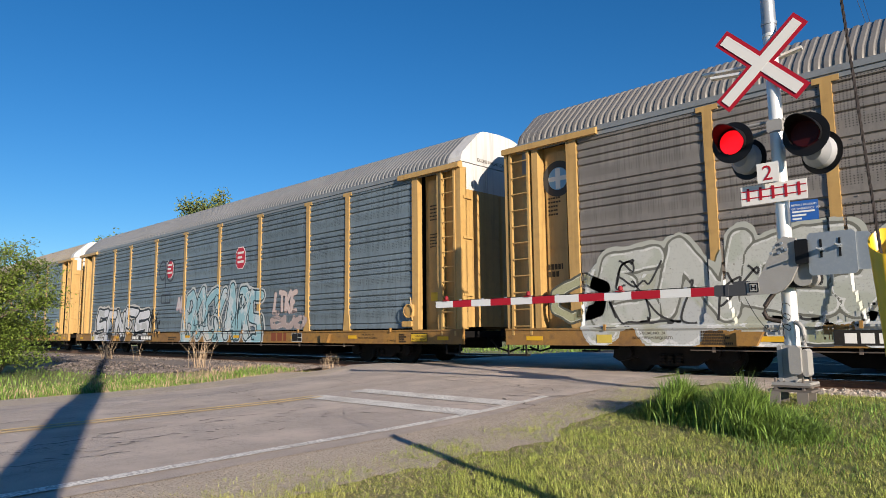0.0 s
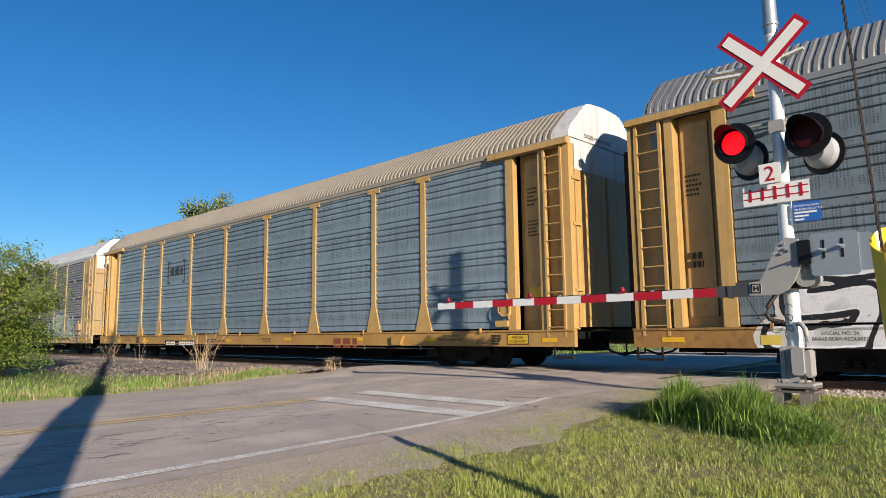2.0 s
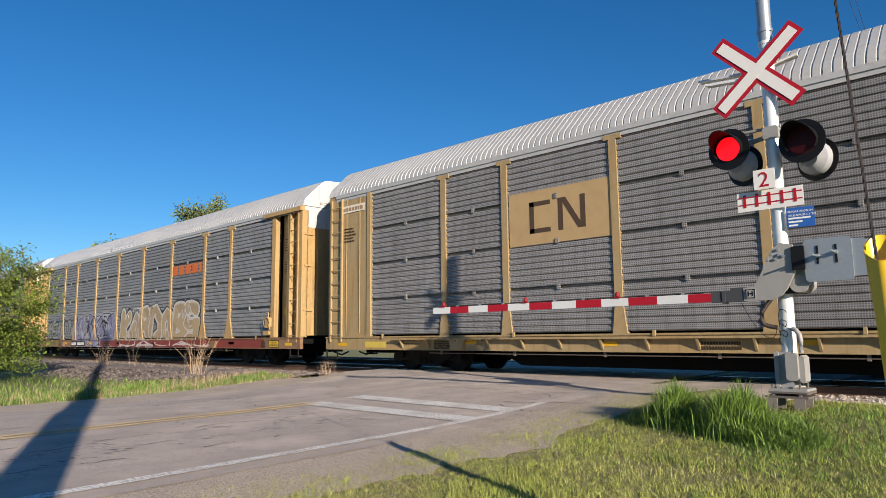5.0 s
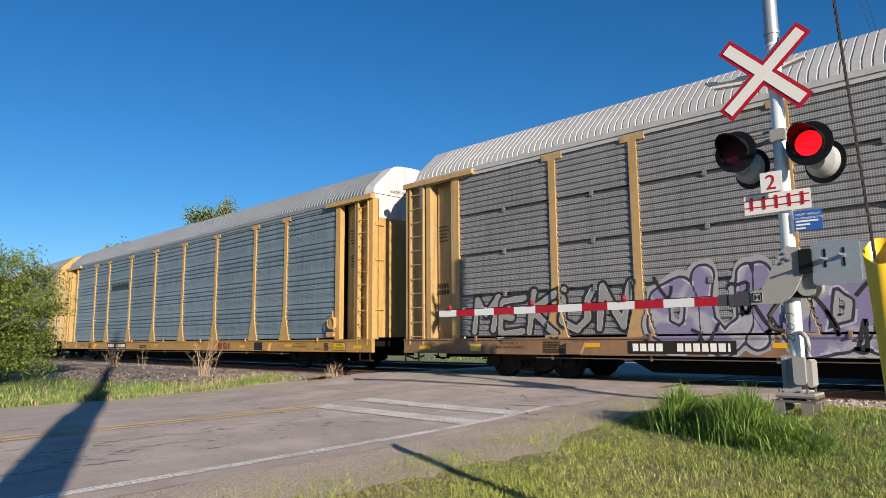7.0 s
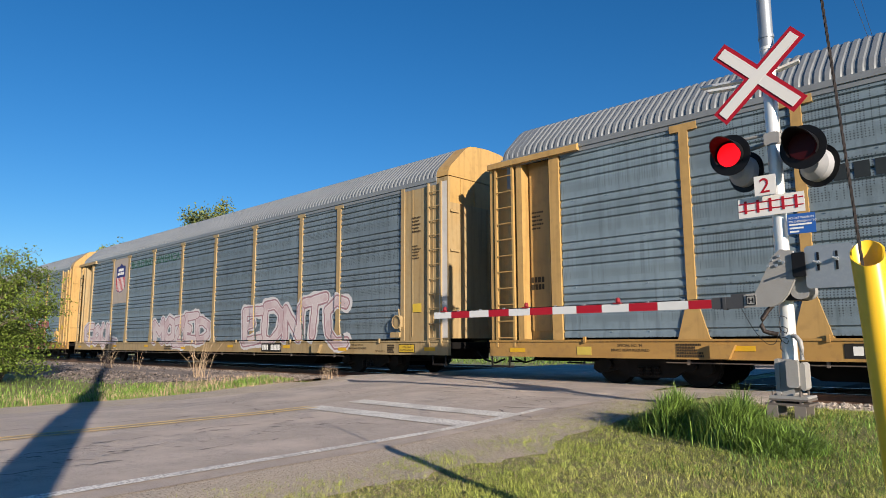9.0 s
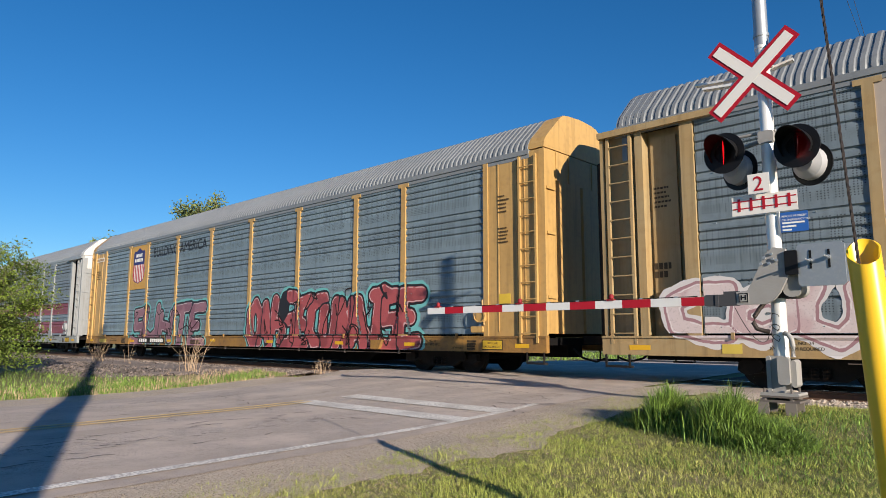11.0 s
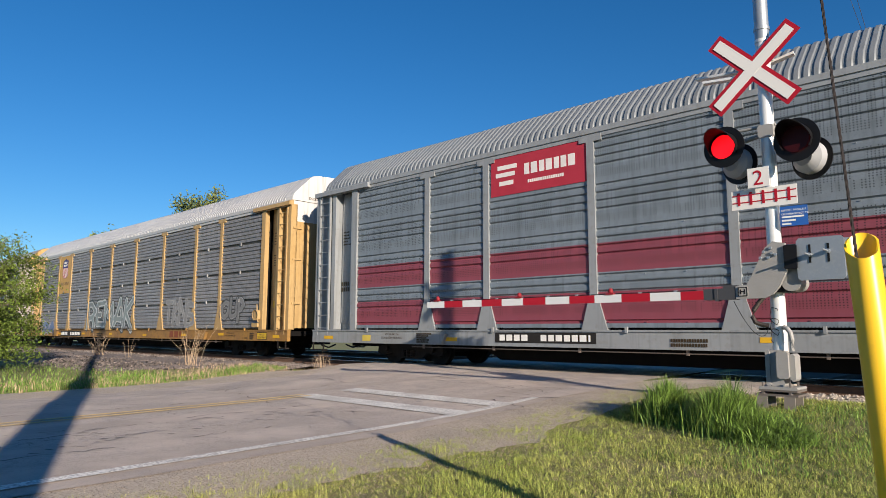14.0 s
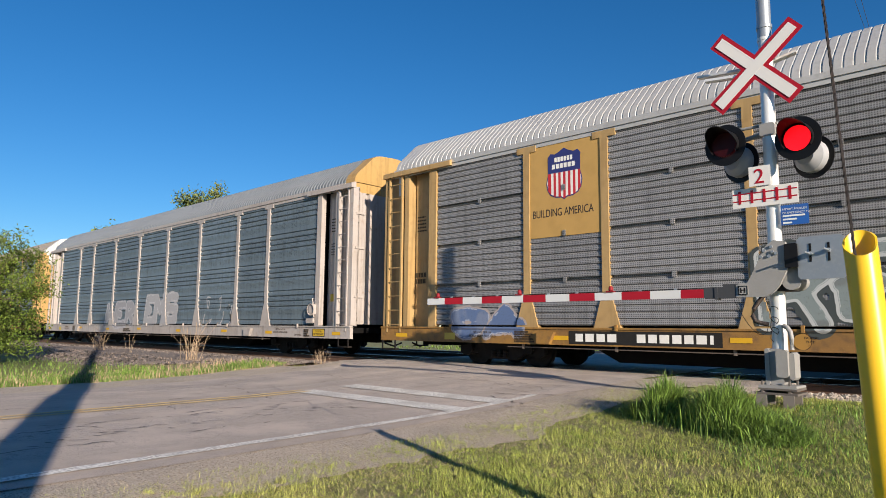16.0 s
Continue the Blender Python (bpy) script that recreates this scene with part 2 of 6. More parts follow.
    # rubber toned down further to hold the train's shade on the ground
    "rubber": material("shade_dark_rubber", (0.022, 0.021, 0.021), 0.85, 0, [(4, 0.4, 0.7, (0.05, 0.047, 0.044), 0.6)], spec=0.2),
    "concrete": material("concrete", (0.38, 0.36, 0.33), 0.9, 0, [(4, 0.4, 0.7, (0.27, 0.25, 0.23), 0.6)], bump=0.3),
    "dark_glass": material("dark_red_lens", (0.035, 0.003, 0.004), 0.45, spec=0.2),
}


def glow(name, colour, strength):
    m = material(name, colour, 0.3)
    b = m.node_tree.nodes["Principled BSDF"]
    b.inputs["Emission Color"].default_value = (*colour, 1)
    b.inputs["Emission Strength"].default_value = strength
    return m


MAT["lit"] = glow("lit_red_lamp", (1.0, 0.004, 0.008), 0.62)
PLAIN = {}


def paint(colour):
    """A plain sprayed or printed paint of that colour, a little worn."""
    key = tuple(round(c, 3) for c in colour)
    if key not in PLAIN:
        PLAIN[key] = material("paint", key, 0.6, 0, spec=0.25, spots=[(3, 0.45, 0.75, tuple(c * 0.75 for c in key), 0.5), (40, 0.55, 0.75, tuple(c * 0.8 + 0.02 for c in key), 0.5)])
    return PLAIN[key]


# ---------------------------------------------------------------- mesh helpers
class Mesh:
    """Collects vertices and faces for one mesh."""

    def __init__(self):
        self.v, self.f = [], []

    def add(self, verts, faces):
        k = len(self.v)
        self.v += [tuple(p) for p in verts]
        self.f += [tuple(i + k for i in q) for q in faces]
        return self

    def box(self, x0, x1, y0, y1, z0, z1, c=0.0):
        if c:
            return self.prism([(x0 + c, z0), (x1 - c, z0), (x1, z0 + c), (x1, z1 - c), (x1 - c, z1), (x0 + c, z1), (x0, z1 - c), (x0, z0 + c)], y0, y1)
        v = [(x, y, z) for x in (x0, x1) for y in (y0, y1) for z in (z0, z1)]
        return self.add(v, [(0, 1, 3, 2), (4, 6, 7, 5), (0, 4, 5, 1), (2, 3, 7, 6), (0, 2, 6, 4), (1, 5, 7, 3)])

    def prism(self, poly, a0, a1, axis="y"):
        """poly in the two other axes (x,z for y; y,z for x; x,y for z), extruded from a0 to a1."""
        n = len(poly)

        def at(p, a):
            return (p[0], a, p[1]) if axis == "y" else (a, p[0], p[1]) if axis == "x" else (p[0], p[1], a)
        v = [at(p, a0) for p in poly] + [at(p, a1) for p in poly]
        f = [tuple(range(n))[::-1], tuple(range(n, 2 * n))] + [(i, (i + 1) % n, n + (i + 1) % n, n + i) for i in range(n)]
        return self.add(v, f)

    def rod(self, p0, p1, r0, r1=None, n=8, caps=True):
        p0, p1 = Vector(p0), Vector(p1)
        r1 = r0 if r1 is None else r1
        q = (p1 - p0).to_track_quat("Z", "Y")
        v = []
        for p, r in ((p0, r0), (p1, r1)):
            v += [p + q @ Vector((math.cos(2 * math.pi * i / n) * r, math.sin(2 * math.pi * i / n) * r, 0)) for i in range(n)]
        f = [(i, (i + 1) % n, n + (i + 1) % n, n + i) for i in range(n)]
        if caps:
            f += [tuple(range(n))[::-1], tuple(range(n, 2 * n))]
        return self.add(v, f)

    def lathe(self, rings, n=20, m=None):
        """rings: (radius, height) from bottom to top, round z."""
        m = m or Matrix.Identity(4)
        v = [m @ Vector((r * math.cos(2 * math.pi * i / n), r * math.sin(2 * math.pi * i / n), h)) for r, h in rings for i in range(n)]
        f = [(k * n + i, k * n + (i + 1) % n, (k + 1) * n + (i + 1) % n, (k + 1) * n + i) for k in range(len(rings) - 1) for i in range(n)]
        f += [tuple(range(n))[::-1], tuple(range((len(rings) - 1) * n, len(rings) * n))]
        return self.add(v, f)

    def tube(self, pts, r, n=6):
        """One bent pipe along a line of points."""
        pts = [Vector(p) for p in pts]
        v = []
        for i, p in enumerate(pts):
            q = (pts[min(i + 1, len(pts) - 1)] - pts[max(i - 1, 0)]).to_track_quat("Z", "Y")
            v += [p + q @ Vector((math.cos(2 * math.pi * j / n) * r, math.sin(2 * math.pi * j / n) * r, 0)) for j in range(n)]
        f = [(i * n + j, i * n + (j + 1) % n, (i + 1) * n + (j + 1) % n, (i + 1) * n + j) for i in range(len(pts) - 1) for j in range(n)]
        return self.add(v, f + [tuple(range(n))[::-1], tuple(range(len(v) - n, len(v)))])

    def data(self, name, mat, smooth=False):
        me = bpy.data.meshes.new(name)
        me.from_pydata(self.v, [], self.f)
        me.materials.append(mat)
        if smooth:
            me.polygons.foreach_set("use_smooth", [True] * len(me.polygons))
            me.set_sharp_from_angle(angle=radians(38))
        me.update()
        return me


def part(name, mesh, mat, parent=None, label="", smooth=False, at=None):
    """Links a Mesh (or ready mesh data) as one object under a thing or a part."""
    data = mesh if isinstance(mesh, bpy.types.Mesh) else mesh.data(name, mat, smooth)
    ob = new(name, data)
    if parent:
        ob.parent = parent
    if at is not None:
        ob.matrix_basis = at
    return tagged(ob, label) if label else ob


def thing(name, label, category, group="", at=None):
    ob = new(name)
    ob.empty_display_size = 0.2
    if at is not None:
        ob.matrix_basis = at
    return tagged(ob, label, category, group)


rnd = random.Random(7)
TRACK_Y = 13.3
TRACK2_Y = 18.2
LEAN = -0.08


def smooth01(a, b, x):
    u = min(1, max(0, (x - a) / (b - a)))
    return u * u * (3 - 2 * u)


def ground_z(x, y):
    """The lie of the land: the road ramps up to the rails, a low bank by the signal, a shallow ditch on the far side."""
    z = -0.17 + 0.14 * smooth01(5.0, 11.0, y)
    xr = x - LEAN * y
    z -= 0.10 * smooth01(-10.0, -12.4, xr)
    z += 0.07 * smooth01(3.2, 1.2, math.hypot((x + 2.2) / 1.3, y - 8.7)) * 1.0
    if y > 9.2 and y < 24:
        bank = smooth01(9.4, 11.0, y) * smooth01(24, 21, y)
        road = smooth01(-14.0, -13.0, xr) * smooth01(-2.2, -3.4, xr)
        z = z * (1 - bank) + bank * -0.30 * (1 - road)
    # verge on the far side of the road dips and then rises to the ballast
    far = smooth01(-13.0, -15.5, xr)
    if y < 11.5:
        z += far * (-0.05 + 0.12 * smooth01(6.5, 10.5, y))
    return z


# ---------------------------------------------------------------- ground
def ground_sheet():
    me = Mesh()
    xs = [-3000, -900, -300, -150, -80, -50] + [-40 + i * 1.0 for i in range(20)] + [-20 + i * 0.5 for i in range(50)] + [5 + i for i in range(12)] + [25, 50, 120, 300, 900, 3000]
    ys = [-3000, -900, -300, -100, -40, -20, -10] + [-6 + i * 0.5 for i in range(62)] + [25, 27, 30, 40, 60, 100, 300, 900, 3000]
    v = [(x, y, ground_z(x, y) - (0.009 if abs(x) < 40 and -10 < y < 26 else 0.05)) for y in ys for x in xs]
    n = len(xs)
    f = [(j * n + i, j * n + i + 1, (j + 1) * n + i + 1, (j + 1) * n + i) for j in range(len(ys) - 1) for i in range(n - 1)]
    me.add(v, f)
    tagged(part("ground", me, MAT["turf"], smooth=True), "grassy roadside ground reaching to the horizon", "ground", kind="structure")


def strip(name, x0, x1, y0, y1, lift, mat, label, step=0.5, wobble=0.0, category="road", xs=8):
    """A sheet laid on the land between two lines that run with the road."""
    me, r = Mesh(), random.Random(len(name) + 3)
    ny = max(2, int((y1 - y0) / step) + 1)
    v = []
    for j in range(ny):
        y = y0 + (y1 - y0) * j / (ny - 1)
        a = x0 + noise.noise((y * 0.9, 3.1, x0)) * wobble + noise.noise((y * 4.3, 1.1, x0)) * wobble * 0.35
        b = x1 + noise.noise((y * 0.9, 7.7, x1)) * wobble + noise.noise((y * 4.3, 9.7, x1)) * wobble * 0.35
        for i in range(xs + 1):
            x = a + (b - a) * i / xs + LEAN * y
            v.append((x, y, ground_z(x, y) + lift))
    n = xs + 1
    me.add(v, [(j * n + i, j * n + i + 1, (j + 1) * n + i + 1, (j + 1) * n + i) for j in range(ny - 1) for i in range(xs)])
    return tagged(part(name, me, mat, smooth=True), label, category, kind="structure")


ground_sheet()
strip("gravel_shoulder", -5.3, -3.55, -12, 11.2, 0.004, MAT["gravel"], "dusty gravel shoulder beside the road", wobble=0.5, step=0.1)
strip("gravel_verge", -14.6, -12.2, -60, 11.2, 0.004, MAT["gravel"], "gravel edge on the far side of the road", wobble=0.4)
strip("road", -12.45, -4.75, -80, 120, 0.012, MAT["asphalt"], "worn grey asphalt road crossing the tracks", xs=24, wobble=0.12)
strip("edge_line", -5.12, -4.98, -60, 8.0, 0.021, MAT["road_paint"], "worn white edge line on the asphalt", xs=2)
strip("centre_line", -8.56, -8.46, -60, 6.3, 0.021, MAT["yellow_line"], "worn yellow centre line on the asphalt", xs=2)
strip("centre_line", -8.34, -8.24, -60, 6.3, 0.021, MAT["yellow_line"], "worn yellow centre line on the asphalt", xs=2)
strip("stop_line", -8.4, -5.1, 6.05, 6.45, 0.021, MAT["road_paint"], "worn white stop line across the lane", step=0.1)
strip("stop_line", -8.4, -5.1, 7.0, 7.4, 0.021, MAT["road_paint"], "worn white stop line across the lane", step=0.1)


# ---------------------------------------------------------------- tracks
def track(y, length=(-330, 330)):
    t = thing("railway_track", "rusty steel rails on timber ties in dark ballast", "track", "tracks", pose(0, y, 0))
    for s in (-0.75, 0.75):
        me = Mesh().prism([(s - 0.075, -0.17), (s + 0.075, -0.17), (s + 0.075, -0.155), (s + 0.012, -0.13), (s + 0.012, -0.05), (s + 0.036, -0.04), (s + 0.036, -0.012), (s - 0.036, -0.012), (s - 0.036, -0.04), (s - 0.012, -0.05), (s - 0.012, -0.13), (s - 0.075, -0.155)], *length, axis="x")
        rl = part("rail", me, MAT["rail"], t)
        part("rail_head", Mesh().prism([(s - 0.034, -0.0115), (s + 0.034, -0.0115), (s + 0.028, 0.0), (s - 0.028, 0.0)], *length, axis="x"), MAT["railhead"], rl, "polished rail head")
    for i in range(150):
        x = -70 + i * 0.55
        if -14.6 < x < -4.6:
            continue
        part("tie", TIE, MAT["tie"], t, at=pose(x, 0, 0, 0, 0, rnd.uniform(-1.5, 1.5)))
    return t


TIE = Mesh().box(-0.11, 0.11, -1.3, 1.3, -0.33, -0.165, 0.012).data("tie", MAT["tie"])
track(TRACK_Y)
track(TRACK2_Y)


BALLAST = ((8.7, -0.32), (9.5, -0.13), (10.5, -0.07), (11.5, -0.17), (15.1, -0.175), (16.0, -0.10), (16.8, -0.17), (19.6, -0.175), (21.0, -0.2), (22.4, -0.5))


def ballast_z(y):
    for (a, za), (b, zb) in zip(BALLAST, BALLAST[1:]):
        if a <= y <= b:
            return za + (zb - za) * (y - a) / (b - a)
    return -0.5


def ballast_bed():
    for a, b, shift, mat, label in ((-330, -14.7, 0.0, "ballast", "dark crushed stone ballast under the tracks"), (-3.9, 330, 0.9, "gravel", "pale crushed stone ballast beside the signal")):
        prof = [(y + (shift if y < 11 else 0), z) for y, z in BALLAST]
        n, k = len(prof), 160
        xs = [a + (b - a) * (i / k) ** (1 if a > -10 else 1) for i in range(k + 1)]
        if a < -10:
            xs = [-330 + 290 * i / 40 for i in range(40)] + [-40 + (b + 40) * i / 120 for i in range(121)]
        me = Mesh().add([(x, y - (1.9 * smooth01(-16.5, -21, x) if y < 10 else 0) + noise.noise((x * 0.7, y, 5)) * 0.25 * (y < 9.6), z + noise.noise((x * 0.8, y * 1.3, 0)) * 0.035 * (y < 11)) for x in xs for y, z in prof], [(i * n + j, (i + 1) * n + j, (i + 1) * n + j + 1, i * n + j + 1) for i in range(len(xs) - 1) for j in range(n - 1)])
        tagged(part("ballast", me, MAT[mat], smooth=True), label, "ballast", kind="structure")


ballast_bed()


def crossing_deck():
    # dark panels reach past the second track to paint the train's shade there
    for y0, y1, name in ((11.0, 12.46, "crossing_panel"), (12.66, 13.94, "crossing_panel"), (14.14, 17.36, "crossing_panel"), (17.56, 18.84, "crossing_panel"), (19.04, 24.6, "crossing_panel")):
        me = Mesh()
        for i in range(5):
            x = -14.2 + i * 2.15
            me.box(x + 0.006, x + 2.144, y0, y1, -0.25, -0.004 - 0.006 * (i % 2), 0.01)
        tagged(part(name, me, MAT["rubber"] if y0 > 12 else MAT["asphalt"]), "asphalt and rubber crossing surface, rubber darkened as the train's shade", "crossing", kind="structure")


crossing_deck()


def blob_stone(r, rad):
    v = [Vector(p) * rad * r.uniform(0.7, 1.2) for p in ((1, 0, 0), (-1, 0, 0), (0, 1, 0), (0, -1, 0), (0, 0, 0.7), (0, 0, -0.7))]
    return v, [(0, 2, 4), (2, 1, 4), (1, 3, 4), (3, 0, 4), (2, 0, 5), (1, 2, 5), (3, 1, 5), (0, 3, 5)]


def stones(name, count, place, size, mat, label):
    me, r = Mesh(), random.Random(count)
    for _ in range(count):
        x, y, z = place(r)
        v, f = blob_stone(r, r.uniform(*size))
        m = pose(x, y, z, 0, 0, r.uniform(0, 360))
        me.add([m @ p for p in v], f)
    tagged(part(name, me, mat), label, "stones", kind="stuff")


def in_ballast(r):
    x, y = -14.8 - 22 * r.random() ** 1.4, r.uniform(8.8, 12.4)
    y -= 1.9 * smooth01(-16.5, -21, x) * smooth01(10.5, 9.5, y)
    return x, y, max(ground_z(x, y), ballast_z(y + 1.9 * smooth01(-16.5, -21, x) * smooth01(9.5, 8.5, y))) + 0.008


def in_ballast_right(r):
    x, y = r.uniform(-3.8, 2.0), r.uniform(9.7, 12.4)
    return x, y, max(ground_z(x, y), ballast_z(y - (0.9 if y < 11.4 else 0))) + 0.008


def in_shoulder(r):
    y = r.uniform(0.5, 9.5)
    x = LEAN * y + r.gauss(-3.85, 0.5)
    return x, y, ground_z(x, y) + 0.008


stones("ballast_stones", 9000, in_ballast, (0.018, 0.05), MAT["ballast_stone"], "dark crushed ballast stones beside the rails")
stones("ballast_stones", 3500, in_ballast_right, (0.018, 0.05), MAT["stone"], "pale crushed ballast stones near the signal")
stones("gravel_stones", 16000, in_shoulder, (0.002, 0.0065), MAT["pebble"], "small pale gravel stones on the shoulder")


def cracks():
    """Dark jagged cracks and tar lines in the asphalt."""
    r = random.Random(77)
    for x, y, way, length, width in ((-6.75, -1.0, 90, 6.6, 0.02), (-7.3, 3.6, 172, 1.6, 0.014), (-6.9, 6.75, 8, 2.9, 0.02), (-7.9, 8.1, 4, 3.6, 0.022), (-7.2, 8.9, -10, 2.4, 0.018), (-9.9, 5.6, 88, 4.2, 0.02), (-10.6, 2.0, 95, 5.0, 0.02), (-6.3, 7.7, -25, 1.6, 0.03), (-8.0, 9.8, 3, 3.8, 0.025), (-11.5, 8.3, 2, 3.0, 0.02), (-6.0, 8.6, 160, 1.5, 0.025), (-6.2, 0.6, 93, 4.8, 0.03), (-7.15, 1.2, 96, 5.0, 0.034), (-7.6, 0.0, 92, 5.5, 0.026), (-9.3, 0.5, 93, 6.0, 0.03), (-8.3, 5.3, 170, 3.4, 0.026), (-6.9, 5.5, 10, 1.6, 0.03), (-6.2, 9.0, 175, 3.0, 0.04), (-5.9, 9.3, 178, 4.2, 0.03), (-6.4, 7.9, 20, 1.3, 0.05)):
        me, left, right = Mesh(), [], []
        px, py, a = x, y, radians(way)
        n = int(length / 0.09)
        for i in range(n):
            w = width * 0.75 * (0.25 + 0.75 * abs(math.sin(i * 0.35 + r.random()))) * (1 if i not in (0, n - 1) else 0.1)
            t = a + r.uniform(-0.7, 0.7)
            left.append((px - math.sin(a) * w / 2, py + math.cos(a) * w / 2, ground_z(px, py) + 0.0205))
            right.append((px + math.sin(a) * w / 2, py - math.cos(a) * w / 2, ground_z(px, py) + 0.0205))
            px, py = px + math.cos(t) * 0.09, py + math.sin(t) * 0.09
        me.add(left + right, [(n + i, n + i + 1, i + 1, i) for i in range(n - 1) if noise.noise((i * 0.3, x * 3, y)) > -0.05])
        tagged(part("road_crack", me, MAT["tar"]), "dark jagged crack in the asphalt", "crack", kind="structure")


cracks()


def lane_marks():
    """Short dark tears scattered along the lane in two rows."""
    r = random.Random(78)
    for row, n in ((((-6.1, 0.4), (-6.3, 1.45), (-6.86, 3.35), (-6.94, 6.2)), 48), (((-6.8, 0.6), (-7.0, 1.85), (-7.4, 2.9), (-7.25, 4.8)), 24)):
        me = Mesh()
        for _ in range(n):
            k = r.randrange(len(row) - 1)
            u = r.random()
            x = row[k][0] + (row[k + 1][0] - row[k][0]) * u + r.gauss(0, 0.09)
            y = row[k][1] + (row[k + 1][1] - row[k][1]) * u
            a, l, w = radians(r.gauss(50, 18)), r.uniform(0.025, 0.08), r.uniform(0.006, 0.018)
            c, q = math.cos(a), math.sin(a)
            z = ground_z(x, y) + 0.0215
            ring = [(1, 0), (0.5, 0.8), (-0.4, 1), (-1, 0.1), (-0.5, -0.9), (0.6, -0.7)]
            me.add([(x + dx * c * l - dy * q * w, y + dx * q * l + dy * c * w, z) for dx, dy in ring], [(0, 1, 2, 3, 4, 5)])
        tagged(part("road_crack", me, MAT["tar"]), "row of short dark tears in the asphalt", "crack", kind="stuff")


lane_marks()


# ---------------------------------------------------------------- autorack cars
LEN, HALF = 27.27, 1.52
POSTS = (4.76, 6.70, 9.50, 12.30, 15.12, 17.95, 20.80, 22.78)
REAR = 2.0
EDGES = (REAR, *POSTS, 25.52)
TRUCKS = (3.62, 23.65)
PANEL_Z = (0.94, 4.86)
SECTION = [(-1.52, 5.02), (-1.5, 5.14), (-1.42, 5.28), (-0.86, 5.82), (-0.72, 5.91), (-0.5, 5.95), (0, 5.98), (0.5, 5.95), (0.72, 5.91), (0.86, 5.82), (1.42, 5.28), (1.5, 5.14), (1.52, 5.02)]
SHARED = {}


def shared(key, build, mat, smooth=False):
    """Mesh data built once for alike pieces."""
    if key not in SHARED:
        SHARED[key] = build().data(key[0], mat, smooth)
    return SHARED[key]


FLATS = (0.98, 1.90, 2.82, 3.74, 4.1)


def panel_mesh(w, style):
    """One corrugated side screen, w wide; its outer face looks along -y, z from the rail. 'dots': folded fields parted by smooth strips; 'mesh': four sheets with dark seams."""
    me = Mesh()
    z0, z1 = PANEL_Z
    prof = []
    fold = ((0.0, 0.0), (0.48, 0.0), (0.62, 0.25), (0.74, 0.8), (0.82, 1.0), (0.90, 0.9), (0.97, 0.3))
    if style == "dots":
        z = z0
        while z < z1 - 0.05:
            flat = z < FLATS[-1] and any(f <= z + 0.01 < f + 0.26 for f in FLATS)
            step = 0.26 if flat else 0.165
            if flat:
                prof += [(z, 0.0), (z + 0.03, 0.004), (z + 0.13, 0.007), (z + 0.23, 0.004)]
            else:
                prof += [(z + step * u, 0.034 * d) for u, d in fold]
            z += step
        prof.append((z1, 0.0))
    else:
        rows = 4
        h = (z1 - z0) / rows
        for k in range(rows):
            b = z0 + k * h
            prof += [(b, 0.09), (b + 0.018, 0.09), (b + 0.02, 0.0)]
            q = (h - 0.06) / 7
            for i in range(7):
                prof += [(b + 0.022 + q * (i + u), 0.028 * d) for u, d in fold]
            prof += [(b + h - 0.034, 0.0), (b + h - 0.030, 0.09)]
        prof.append((z1, 0.09))
    v = [(x, y, z) for z, y in prof for x in (0.0, w)]
    f = [(2 * i, 2 * i + 1, 2 * i + 3, 2 * i + 2) for i in range(len(prof) - 1)]
    me.add(v, f)
    me.box(0, w, 0.095, 0.11, z0, z1)
    if style == "mesh":  # latches over the seams
        for k in range(1, 4):
            z = z0 + k * (z1 - z0) / 4
            me.box(w / 2 - 0.035, w / 2 + 0.035, -0.03, 0.02, z - 0.08, z + 0.04, 0.01)
    else:  # small bolts along the flat strips
        for f in FLATS[:-1]:
            for i in range(int(w / 0.8)):
                x = 0.3 + i * 0.8
                me.box(x, x + 0.022, -0.010, 0.006, f + 0.06, f + 0.08)
    return me


def post_mesh(style):
    z0, z1 = 0.88, 4.9
    if style == "tall":  # narrow post with a low flared foot
        poly = [(-0.30, z0), (0.30, z0), (0.27, 0.98), (0.085, 1.62), (0.085, z1 - 0.14), (0.26, z1 - 0.14), (0.26, z1), (-0.26, z1), (-0.26, z1 - 0.14), (-0.085, z1 - 0.14), (-0.085, 1.62), (-0.27, 0.98)]
    else:
        poly = [(-0.16, z0), (0.16, z0), (0.085, 1.5), (0.085, z1 - 0.1), (0.2, z1 - 0.1), (0.2, z1), (-0.2, z1), (-0.2, z1 - 0.1), (-0.085, z1 - 0.1), (-0.085, 1.5)]
    me = Mesh().prism(poly, -0.03, 0.10)
    # riveted flange edges
    for i in range(34):
        z = 1.72 + i * 0.088
        me.box(0.085, 0.092, 0.0, 0.05, z, z + 0.05)
    return me


